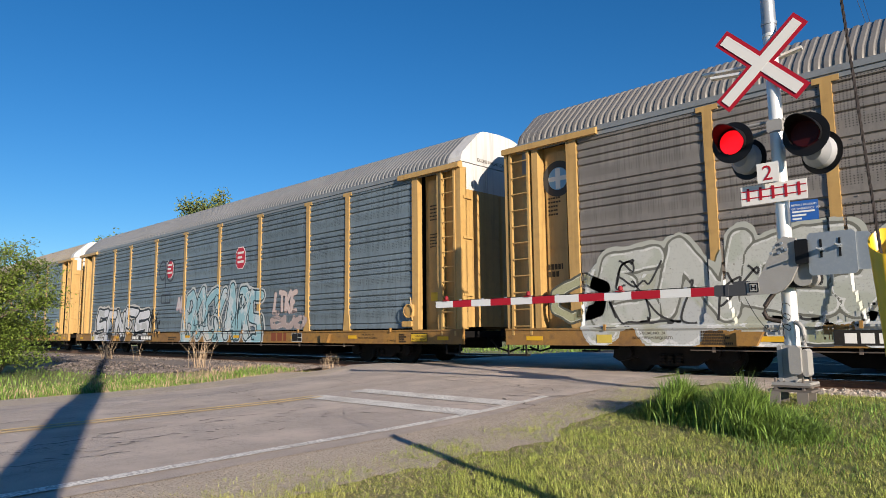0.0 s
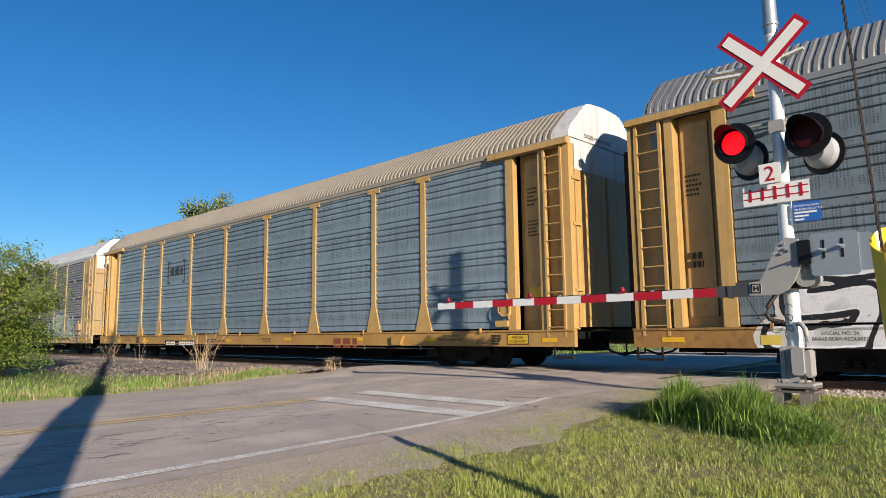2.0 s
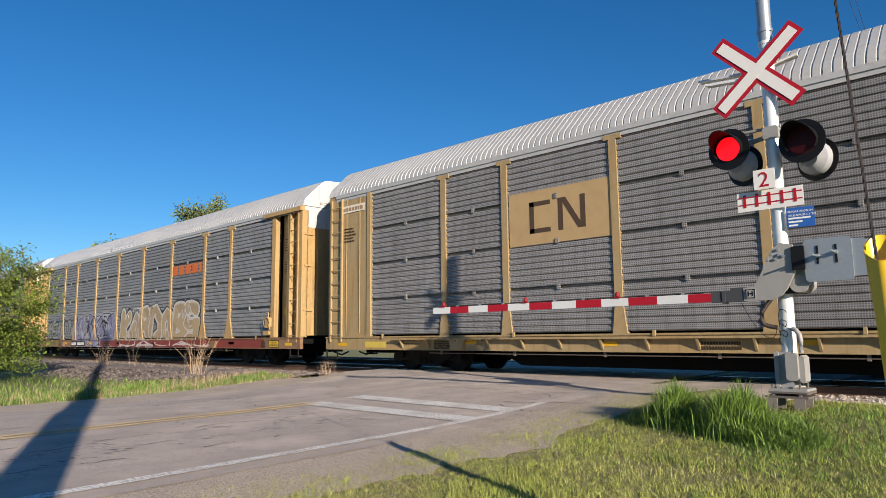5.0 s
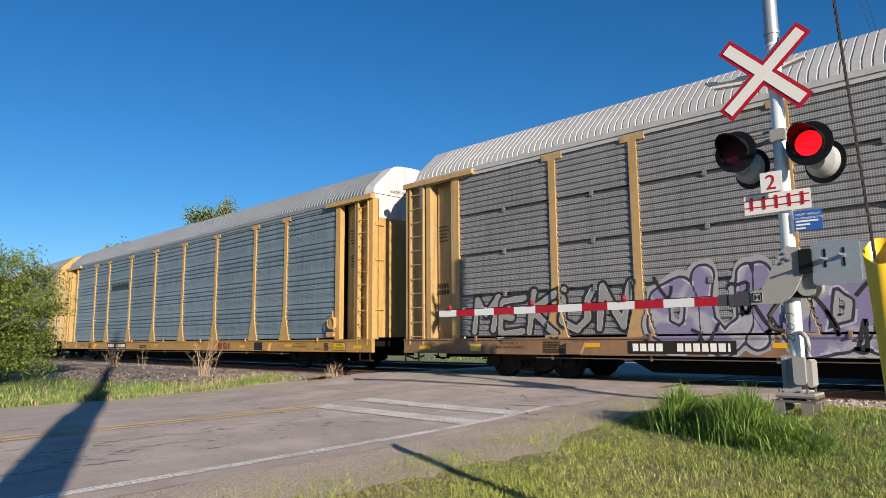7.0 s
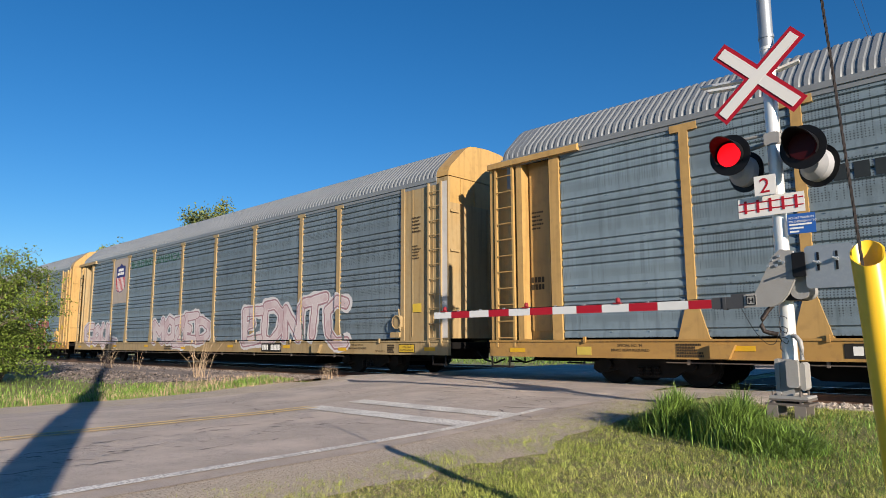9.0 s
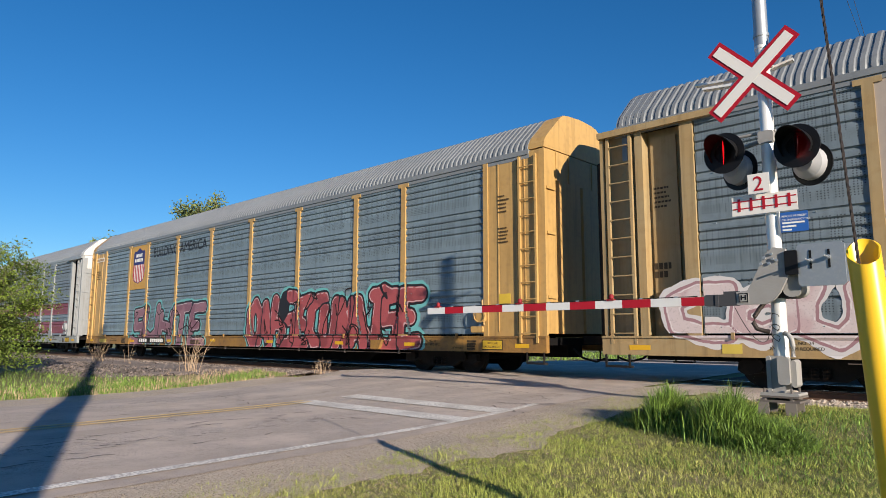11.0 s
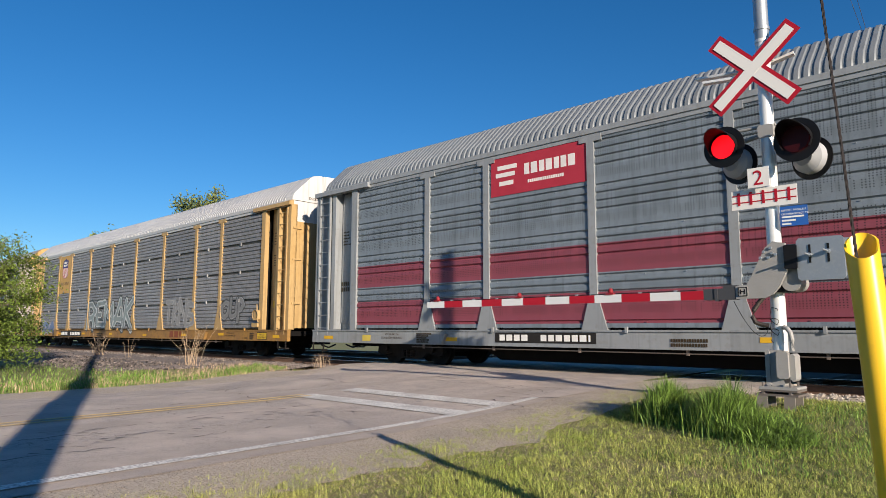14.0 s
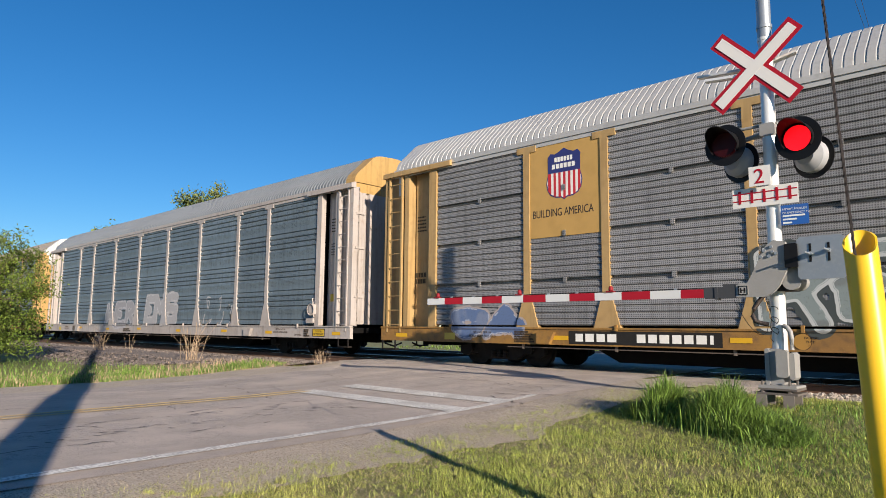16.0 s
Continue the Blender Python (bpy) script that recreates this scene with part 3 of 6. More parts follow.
def roof_mesh(narrow=False):
    """Ribbed roof sheets; narrow: broad flat ribs with thin grooves between them."""
    me = Mesh()
    x0, x1 = 0.42, LEN - 0.42
    pitch = 0.155
    n = int((x1 - x0) / pitch)
    pitch = (x1 - x0) / n
    xs = []
    for i in range(n):
        x = x0 + i * pitch
        if narrow:
            xs += [(x, 0.0), (x + pitch * 0.12, 0.0), (x + pitch * 0.18, 0.016), (x + pitch * 0.93, 0.016)]
        else:
            xs += [(x, 0.0), (x + pitch * 0.30, 0.0), (x + pitch * 0.42, 0.02), (x + pitch * 0.86, 0.02)]
    xs.append((x1, 0.0))
    cross = SECTION
    k = len(cross)
    v = []
    for x, d in xs:
        for y, z in cross:
            l = math.hypot(y, (z - 4.6))
            v.append((x, y * (1 + d / l), z + d * (z - 4.6) / l if z > 5.05 else z))
    me.add(v, [(i * k + j, (i + 1) * k + j, (i + 1) * k + j + 1, i * k + j + 1) for i in range(len(xs) - 1) for j in range(k - 1)])
    return me


def sill_mesh():
    poly = [(0.0, 0.54), (LEN, 0.54), (LEN, 0.86), (0.0, 0.86)]
    me = Mesh().prism(poly, -0.05, 0.06)
    me.box(0.0, LEN, -0.075, 0.06, 0.862, 0.90)
    me.box(0.6, LEN - 0.6, -0.066, -0.05, 0.54, 0.565)
    # tie-down brackets and steps
    for x in (2.5, 6.9, 10.2, 13.6, 17.0, 20.4, 24.7):
        me.box(x, x + 0.05, -0.10, -0.05, 0.84, 0.96, 0.008)
    return me


def pipe_mesh():
    """A thin pipe on hangers below the side sill."""
    me = Mesh().rod((4.2, 0.02, 0.475), (LEN - 4.2, 0.02, 0.475), 0.013, n=6)
    for i in range(9):
        x = 4.6 + i * 2.25
        me.box(x, x + 0.05, 0.0, 0.04, 0.44, 0.545)
    return me


def gusset_mesh():
    me = Mesh()
    me.prism([(-0.22, 0.56), (0.10, 0.56), (0.22, 0.80), (-0.22, 0.80)], -0.15, -0.052)
    return me


def hood_mesh(lo):
    """The top of an end: the car's cross-section capped above the doors, and the upper part of the doors."""
    me = Mesh()
    cap = [(y * 1.004, z + 0.015) for y, z in SECTION]
    me.prism(cap, 0.42, 0.85, axis="x")
    me.prism([(-1.5, lo), (-1.5, 5.02), (1.5, 5.02), (1.5, lo)], 0.72, 0.83, axis="x")
    for y in (-1.02, -0.5, 0.5, 1.02):
        me.box(0.83, 0.85, y - 0.03, y + 0.03, lo, 5.0)
    return me


def door_mesh(hi):
    """The lower end doors: tall leaves with vertical folds."""
    me = Mesh()
    pts = [(-1.5, 0.70), (-1.5, 0.83), (-1.06, 0.83), (-1.03, 0.76), (-0.97, 0.76), (-0.94, 0.84), (-0.5, 0.84), (-0.06, 0.84), (0, 0.79), (0.06, 0.84), (0.5, 0.84), (0.94, 0.84), (0.97, 0.76), (1.03, 0.76), (1.06, 0.83), (1.5, 0.83), (1.5, 0.70)]
    me.prism([(x, y) for y, x in pts], 0.95, hi, axis="z")
    for z in (1.7, 3.1, 4.1):
        for y in (-1.3, 1.3):
            me.box(0.82, 0.88, y - 0.16, y + 0.16, z, z + 0.06)
    return me


def ladder_mesh():
    me = Mesh()
    for x in (0.0, 0.44):
        me.box(x - 0.025, x + 0.025, -0.06, 0.0, 0.75, 4.9)
    for i in range(11):
        z = 0.95 + i * 0.37
        me.rod((0, -0.05, z), (0.44, -0.05, z), 0.014, n=6)
    return me


def corner_pieces(style, rear=False):
    """The bay at a car's end: a recessed sliding door between posts, or a flush sheet with battens."""
    if style == "recess":
        return [("corner_post", Mesh().box(0.02, 0.24, -0.04, 0.12, 0.9, 4.9, 0.02)), ("door_pocket", Mesh().box(0.24, 0.92, 0.26, 0.30, 0.9, 4.9)),
                ("door_leaf", Mesh().box(0.40, 0.86, 0.20, 0.26, 1.1, 4.75, 0.02)), ("corner_post", Mesh().box(0.92, 1.06, -0.02, 0.30, 0.9, 4.9, 0.02)), ("ladder_back", Mesh().box(1.06, 1.74, 0.16, 0.2, 0.9, 4.9) if not rear else Mesh().box(1.06, 1.72, 0.14, 0.2, 0.9, 4.9)), ("corner_post", Mesh().box(1.52 if not rear else 1.66, 1.74, -0.03, 0.2 if not rear else 0.03, 0.9, 4.9, 0.02))]
    return [("corner_sheet", Mesh().box(0.0, 1.75, -0.015, 0.05, 0.9, 5.0, 0.02)), ("corner_post", Mesh().box(0.02, 0.16, -0.04, -0.015, 0.9, 5.0))] + [("batten", Mesh().box(x, x + 0.025, -0.03, -0.0145, 1.0, 4.85)) for x in (0.45, 0.98, 1.2)]


def header_mesh():
    return Mesh().prism([(-0.12, 4.86), (-0.12, 4.98), (0.0, 5.03), (0.05, 5.03), (0.05, 4.86)], -0.45, 1.75, axis="x")


def truck_frame_mesh():
    me = Mesh()
    for s in (-1, 1):
        y = s * 0.98
        me.prism([(-1.25, 0.30), (-1.12, 0.22), (-0.7, 0.30), (-0.45, 0.16), (0.45, 0.16), (0.7, 0.30), (1.12, 0.22), (1.25, 0.30), (1.22, 0.46), (0.9, 0.5), (0.5, 0.62), (-0.5, 0.62), (-0.9, 0.5), (-1.22, 0.46)], y - 0.07, y + 0.07)
        for dx in (-0.17, 0.0, 0.17):
            me.lathe([(0.055, 0.0), (0.07, 0.02), (0.055, 0.05), (0.07, 0.08), (0.055, 0.11), (0.07, 0.14), (0.055, 0.17)], 8, pose(dx, y + s * 0.09, 0.2))
        for dx in (-0.875, 0.875):
            me.rod((dx, y + s * 0.06, 0.4), (dx, y + s * 0.16, 0.4), 0.10, n=10)
    me.box(-0.22, 0.22, -1.0, 1.0, 0.34, 0.6, 0.03)
    return me


def wheelset_mesh():
    me = Mesh()
    q = pose(0, 0, 0, 90, 0, 0)
    for s in (-1, 1):
        m = q @ pose(0, 0, s * 0.72)
        g = [(0.12, -0.07), (0.2, -0.05), (0.34, -0.06), (0.40, -0.065), (0.40, 0.03), (0.425, 0.05), (0.425, 0.065), (0.34, 0.065), (0.2, 0.03), (0.12, 0.08)]
        me.lathe([(r, h * -s) for r, h in (g if s < 0 else g)], 24, m)
    me.rod((0, -0.95, 0), (0, 0.95, 0), 0.075, n=10)
    # bolts on the hub show the turning
    for i in range(3):
        a = 2 * math.pi * i / 3
        me.rod((0.06 * math.cos(a), -1.0, 0.06 * math.sin(a)), (0.06 * math.cos(a), -0.95, 0.06 * math.sin(a)), 0.018, n=6)
    return me


def coupler_mesh():
    me = Mesh()
    me.box(0.0, 0.55, -0.09, 0.09, 0.72, 0.90, 0.02)
    me.prism([(0.52, -0.13), (0.74, -0.16), (0.78, 0.02), (0.70, 0.14), (0.52, 0.13)], 0.68, 0.96, axis="z")
    pts = [(-0.1, -0.35, 0.62), (0.15, -0.36, 0.42), (0.45, -0.3, 0.34), (0.68, -0.2, 0.44)]
    for a, b in zip(pts, pts[1:]):
        me.rod(a, b, 0.025, n=6)
    return me


def hand_brake_mesh():
    me = Mesh()
    me.box(-0.12, 0.12, -0.14, -0.03, 1.22, 1.55, 0.03)
    me.box(-0.30, 0.05, -0.10, -0.03, 0.98, 1.12, 0.02)
    me.rod((0.1, -0.16, 1.72), (0.1, -0.1, 1.15), 0.02, n=6)
    for i in range(10):
        a, b = 2 * math.pi * i / 10, 2 * math.pi * (i + 1) / 10
        me.rod((0.02 + 0.17 * math.cos(a), -0.17, 1.38 + 0.17 * math.sin(a)), (0.02 + 0.17 * math.cos(b), -0.17, 1.38 + 0.17 * math.sin(b)), 0.015, n=5)
    return me


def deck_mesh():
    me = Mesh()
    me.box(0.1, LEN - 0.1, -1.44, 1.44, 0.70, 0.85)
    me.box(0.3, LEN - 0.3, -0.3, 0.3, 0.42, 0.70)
    # deep belly added to hide the paler ground beyond and blacken the gap
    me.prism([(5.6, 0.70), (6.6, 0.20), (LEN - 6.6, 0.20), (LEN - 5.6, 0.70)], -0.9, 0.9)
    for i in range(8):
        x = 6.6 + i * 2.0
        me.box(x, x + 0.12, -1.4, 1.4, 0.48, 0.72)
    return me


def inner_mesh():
    """Near-black fill for the shaded inside, so that no daylight shows through the screens."""
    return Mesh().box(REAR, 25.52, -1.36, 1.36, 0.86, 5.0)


CARS = []


def autorack(k, c):
    """c: the car's looks (see the list below)."""
    car = thing("autorack_car", c["label"], "freight car", "autorack cars of the passing train", pose(-9.40 - 28.6 * k, TRACK_Y, 0))
    trim, pmat, rmat = MAT[c["trim"]], c["panel_mat"], c["roof_mat"]
    tr = c["trim"]
    turn = pose(LEN, 0, 0, 0, 0, 180)
    part("deck", shared(("deck",), deck_mesh, MAT["under"]), None, car, "steel underframe, blackened to carry the shade under the car")
    # filler block added to shut the sky slit between cars, dark as its shade
    part("end_door", shared(("end_door",), lambda: Mesh().box(-0.34, 0.5, -1.0, 1.0, 0.95, 4.55, 0.03).box(-0.36, -0.34, -0.05, 0.05, 1.0, 4.5), MAT["truck"]), None, car, "dark filler block for the shaded gap between cars")
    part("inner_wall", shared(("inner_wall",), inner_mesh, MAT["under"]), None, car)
    part("roof", shared(("roof", c["roof"]), lambda: roof_mesh(c["roof"] == "white"), rmat, True), None, car, c["roof_label"])
    for side, m in (("near", Matrix.Identity(4)), ("far", turn)):
        base = m @ pose(0, -HALF, 0)
        part("brake_pipe", shared(("brake_pipe",), pipe_mesh, paint((0.16, 0.13, 0.11))), None, car, at=base)
        part("side_sill", shared(("side_sill", c["sill"]), sill_mesh, MAT[c["sill"]]), None, car, at=base)
        for a, b in zip(EDGES, EDGES[1:]):
            w = round(b - a, 2)
            part("side_panel", shared(("side_panel", w, c["style"], c["paint"]), lambda: panel_mesh(w, c["style"]), pmat, True), None, car, at=base @ pose(a, 0, 0))
        for x in POSTS:
            part("post", shared(("post", c["post"], tr), lambda: post_mesh(c["post"]), trim), None, car, at=base @ pose(x, 0, 0))
        part("top_rail", shared(("top_rail", c["rail"]), lambda: Mesh().box(0.4, LEN - 0.4, -0.045, 0.06, 4.93, 5.04, 0.015).box(0.4, LEN - 0.4, -0.02, 0.02, 4.84, 4.93), MAT[c["rail"]]), None, car, at=base)
        for e, style, q in (("front", c["front"], pose(25.52, 0, 0)), ("rear", c["rear"], pose(REAR, 0, 0) @ Matrix.Diagonal((-1, 1, 1, 1)))):
            mir = e == "rear"
            def flipped(fn, flip):
                me = fn()
                if flip:
                    me.v = [(-1.12 * p[0], p[1], p[2]) for p in me.v]
                    me.f = [tuple(reversed(f)) for f in me.f]
                return me
            at = base @ pose(REAR if mir else 25.52, 0, 0)
            for i, (pn, pm) in enumerate(corner_pieces(style, mir)):
                part(pn, shared((pn, style, tr, mir, i), lambda: flipped(lambda: pm, mir), trim), None, car, at=at)
            if style == "recess":
                part("header", shared(("header", tr, mir), lambda: flipped(header_mesh, mir), trim), None, car, at=at)
            part("ladder", shared(("ladder", tr, mir, style), lambda: flipped(lambda: ladder_mesh(), mir), trim), None, car, at=at @ pose(-1.28 if mir else 1.10, -0.0 if style == "recess" else -0.03, 0))
            part("end_step", shared(("end_step", mir), lambda: flipped(lambda: Mesh().box(1.25, 1.72, -0.09, 0.05, 0.30, 0.34).box(1.25, 1.28, -0.09, -0.06, 0.30, 0.55).box(1.69, 1.72, -0.09, -0.06, 0.30, 0.55), mir), MAT["truck"]), None, car, at=at)
    back = 0.5 if c["rear"] == "recess" else 0.0
    for e, m in (("front", pose(LEN - 0.86, 0, 0)), ("rear", pose(0.86 + back, 0, 0, 0, 0, 180))):
        lo = c["hood_z"]
        part("end_door", shared(("end_door", tr, lo), lambda: door_mesh(lo), MAT[c.get("door", tr)]), None, car, at=m)
        if e == "rear" and c["rear"] == "recess":
            part("end_hood", shared(("end_hood", c["roof"], lo), lambda: hood_mesh(lo), rmat), None, car, "end hood in the roof's colour", at=m)
        else:
            part("end_hood", shared(("end_hood", c["hood"], lo), lambda: hood_mesh(lo), MAT[c["hood"]]), None, car, c["hood_label"], at=m)
        part("coupler", shared(("coupler",), coupler_mesh, MAT["truck"]), None, car, "dark steel coupler with an air hose", at=m @ pose(0.84 + (back if e == "rear" else 0), 0, 0))
    part("hand_brake", shared(("hand_brake", tr), hand_brake_mesh, trim), None, car, at=pose(25.5, -HALF, 0))
    for x in (5.3, 21.9):
        part("sill_bracket", shared(("sill_bracket", c["sill"]), gusset_mesh, MAT[c["sill"]]), None, car, at=pose(x, -HALF, 0))
    if c.get("ribs"):  # open sill with sloping ribs under a flange
        part("sill_flange", Mesh().box(3.0, LEN - 3.0, -0.19, -0.05, 0.80, 0.835), trim, car, at=pose(0, -HALF, 0))
        for i in range(22):
            part("sill_rib", shared(("sill_rib",), lambda: Mesh().prism([(-0.052, 0.80), (-0.185, 0.80), (-0.052, 0.57)], -0.02, 0.02, axis="x"), trim), None, car, at=pose(3.3 + i * 0.97, -HALF, 0))
    c["wheels"] = []
    for x in TRUCKS:
        tk = part("truck", shared(("truck",), truck_frame_mesh, MAT["truck"]), None, car, "dark cast steel bogie", at=pose(x, 0, 0))
        for dx in (-0.875, 0.875):
            w = part("wheelset", shared(("wheelset",), wheelset_mesh, MAT["truck"], True), None, tk, at=pose(dx, 0, 0.40))
            c["wheels"].append((w, dx))
    CARS.append((k, car, c))
    return car


BLUE_GREY, BROWN_GREY, DARK_GREY, MID_GREY = (0.166, 0.208, 0.234), (0.205, 0.187, 0.168), (0.285, 0.275, 0.268), (0.30, 0.297, 0.295)
ROOFS = {"grey": (0.20, 0.20, 0.198), "steel": (0.215, 0.23, 0.24), "white": (0.46, 0.455, 0.44), "tan": (0.31, 0.265, 0.20), "brown": (0.21, 0.197, 0.18)}
ROOF_MAT = {k: roof_material("roof_" + k, v) for k, v in ROOFS.items()}
MAT.update({"roof_" + k: m for k, m in ROOF_MAT.items()})
RED_BANDS = ((1.03, 1.66, (0.26, 0.04, 0.06)), (2.05, 2.64, (0.26, 0.04, 0.06)))
PANEL_MAT = {
    "blue": panel_material("panel_blue_grey", BLUE_GREY, "dots"),
    "light_blue": panel_material("panel_light_blue_grey", (0.200, 0.260, 0.295), "dots"),
    "brown": panel_material("panel_brown_grey", BROWN_GREY, "dots"),
    "dark": panel_material("panel_dark_grey", DARK_GREY, "mesh"),
    "mid": panel_material("panel_mid_grey", MID_GREY, "mesh"),
    "red": panel_material("panel_red_bands", (0.205, 0.240, 0.268), "dots", bands=RED_BANDS),
}


def looks(label, paint_name, roof, style="dots", post="tall", trim="yellow", sill="sill_yellow", front="recess", rear="recess", hood="white", hood_z=4.35, rail=None, **more):
    hl = {"white": "white painted end hood", "yellow": "yellow end hood", "silver": "silver end hood"}[hood]
    d = dict(label=label, paint=paint_name, panel_mat=PANEL_MAT[paint_name], roof=roof, roof_mat=ROOF_MAT[roof], roof_label="corrugated steel roof", style=style, post=post, trim=trim, sill=sill, front=front, rear=rear, hood=hood, hood_z=hood_z, hood_label=hl, rail=rail or trim)
    d.update(more)
    return d


LOOKS = [
    looks("yellow autorack freight car, brown-grey screens, spray-painted low down", "brown", "brown", post="slim", rail="roof_steel"),
    looks("yellow autorack freight car, blue-grey screens, bright spray-paint", "blue", "grey", post="slim", rail="roof_steel"),
    looks("yellow autorack freight car, pale blue screens and tan roof", "light_blue", "tan", post="tall", sill="clean_sill", rail="roof_tan"),
    looks("yellow autorack freight car, dark meshed screens and pale roof", "dark", "white", "mesh", post="slim", trim="drab", sill="drab", front="flush", rear="flush", rail="roof_white", ribs=True),
    looks("yellow autorack freight car, grey meshed screens, spray-painted low down", "mid", "white", "mesh", post="tall", trim="tan_yellow", sill="brown", rail="roof_white"),
    looks("clean yellow autorack freight car with blue-grey screens", "light_blue", "steel", post="tall", sill="clean_sill", rail="roof_steel"),
    looks("yellow autorack freight car, blue-grey screens, pink spray-paint", "blue", "steel", post="slim", trim="drab", sill="drab", front="flush", hood="yellow", rear="recess", rail="roof_steel"),
    looks("yellow autorack freight car with shield emblem and red spray-paint", "light_blue", "steel", post="slim", front="flush", rear="flush", hood="yellow", rail="roof_steel"),
    looks("silver autorack freight car with red striped screens", "red", "steel", trim="silver", sill="silver", post="tall"),
    looks("yellow autorack freight car, grey meshed screens and white roof", "mid", "white", "mesh", post="tall", trim="tan_yellow", sill="sill_yellow", rail="roof_white"),
    looks("faded white autorack freight car with blue-grey screens", "blue", "steel", trim="pale", sill="pale", post="tall", hood="yellow", hood_z=4.75),
    looks("yellow autorack freight car with tan roof at the rear", "blue", "tan", hood="white"),
]
for k, c in enumerate(LOOKS):
    autorack(k, c)


# ---------------------------------------------------------------- crossing signal
def signal():
    S = Vector((-2.55, 8.62, 0))
    sig = thing("crossing_signal", "railway crossing signal mast with white crossed boards and red lamps", "crossing signal", at=pose(*S))
    dark = paint((0.12, 0.105, 0.095))
    base = part("foundation", Mesh().box(-0.25, 0.22, -0.20, 0.20, 0.125, 0.15), dark, sig, "dark steel foundation plate")
    part("levelling_plate", Mesh().box(-0.21, 0.21, -0.19, 0.19, 0.178, 0.20), dark, sig)
    for x in (-0.17, 0.13):
        for y in (-0.16, 0.14):
            part("leg", Mesh().prism([(x - 0.06, y - 0.06), (x + 0.06, y - 0.06), (x + 0.06, y - 0.042), (x + 0.012, y - 0.042), (x + 0.012, y + 0.05), (x - 0.012, y + 0.05), (x - 0.012, y - 0.042), (x - 0.06, y - 0.042)], -0.35, 0.125, axis="z"), paint((0.19, 0.17, 0.15)), base)
            part("levelling_bolt", Mesh().rod((x, y, 0.15), (x, y, 0.178), 0.025, n=6).rod((x, y, 0.2), (x, y, 0.285), 0.014, n=6), dark, base)
    part("base_plate", Mesh().box(-0.21, 0.21, -0.18, 0.18, 0.20, 0.235, 0.01), MAT["cast"], sig)
    part("base_casting", Mesh().box(-0.10, 0.06, -0.11, 0.11, 0.235, 0.66, 0.02).box(-0.14, -0.09, -0.13, 0.02, 0.235, 0.66, 0.015).prism([(-0.19, 0.235), (-0.1, 0.235), (-0.1, 0.34), (-0.15, 0.27)], -0.06, 0.06), MAT["cast"], sig)
    part("junction_box", Mesh().box(0.0, 0.13, -0.19, -0.11, 0.33, 0.65, 0.025).box(0.13, 0.19, -0.14, 0.06, 0.30, 0.62, 0.025), MAT["cast"], sig, "grey cable junction box")
    part("mast", Mesh().lathe([(0.086, 0.5), (0.083, 1.9), (0.08, 4.5), (0.088, 4.5), (0.088, 4.54), (0.08, 4.545)], 24), MAT["alu"], sig, smooth=True)
    part("mast_top", Mesh().lathe([(0.084, 4.545), (0.084, 4.66), (0.094, 4.66), (0.094, 4.70), (0.084, 4.70), (0.084, 5.3), (0.03, 5.33)], 24), MAT["steel"], sig, smooth=True)
    f = FACE
    # crossed boards
    boards = part("crossbuck", Mesh().box(0.05, 0.15, 0.05, 0.12, 4.02, 4.16), MAT["steel"], sig, at=pose(-0.10, -0.03, 0.06, 0, 0, f))
    for i, a in enumerate((46, -42)):
        r = pose(0, -0.075, 4.10, 0, a, 0)
        part("board", Mesh().box(-0.665, 0.665, -0.002 * i, 0.006, -0.115, 0.115), MAT["sign_red"], boards, "red border of a crossed board", at=r)
        part("board_face", Mesh().box(-0.615, 0.615, -0.008 - 0.002 * i, -0.003, -0.067, 0.067), MAT["sign_white"], boards, "white face of a crossed board", at=r)
    # track count plates
    m = pose(0, 0, 0, 0, 0, f)
    plate = part("track_count_plate", Mesh().box(-0.205, 0.045, -0.19, -0.182, 2.625, 2.87).box(-0.11, -0.05, -0.182, -0.05, 2.72, 2.78), MAT["sign_white"], sig, "white plate with a red figure", at=m)
    text("digit", "2", 0.26, MAT["sign_red"], plate, pose(-0.15, -0.193, 2.655, 90, 0, 0))
    lad = part("track_symbol_plate", Mesh().box(-0.38, 0.38, -0.11, -0.102, 2.46, 2.70), MAT["sign_white"], sig, "white plate with a red track symbol", at=pose(-0.06, 0, -0.075, 0, 0, f))
    me = Mesh()
    for z in (2.545, 2.635):
        me.box(-0.37, 0.37, -0.114, -0.1105, z - 0.007, z + 0.007)
    for i in range(5):
        x = -0.29 + i * 0.145
        me.box(x - 0.016, x + 0.016, -0.116, -0.1115, 2.51, 2.67)
    part("track_symbol", me, MAT["sign_red"], lad)
    bs = part("information_plate", Mesh().box(0.06, 0.36, -0.02, -0.014, 2.16, 2.40), MAT["blue"], sig, "small blue emergency notice plate", at=pose(0.05, -0.08, -0.035, 0, 0, f + 4))
    for i, w in enumerate(("REPORT PROBLEM", "OR EMERGENCY TO")):
        text("notice_line", w, 0.033, MAT["sign_white"], bs, pose(0.075, -0.022, 2.34 - i * 0.045, 90, 0, 0))
    me = Mesh()
    for i, w in enumerate((0.24, 0.15, 0.10)):
        me.box(0.08, 0.08 + w, -0.024, -0.021, 2.26 - i * 0.042, 2.28 - i * 0.042)
    part("notice_bars", me, MAT["sign_white"], bs)
    # lamp cross arms
    arm = part("lamp_arm", Mesh().rod((-0.45, 0, 3.42), (0.1, 0, 3.42), 0.02).rod((-0.3, 0.02, 3.28), (0.22, -0.02, 3.36), 0.03).box(-0.09, 0.09, -0.09, 0.09, 3.26, 3.42, 0.02), MAT["cast"], sig, at=m)
    states = []
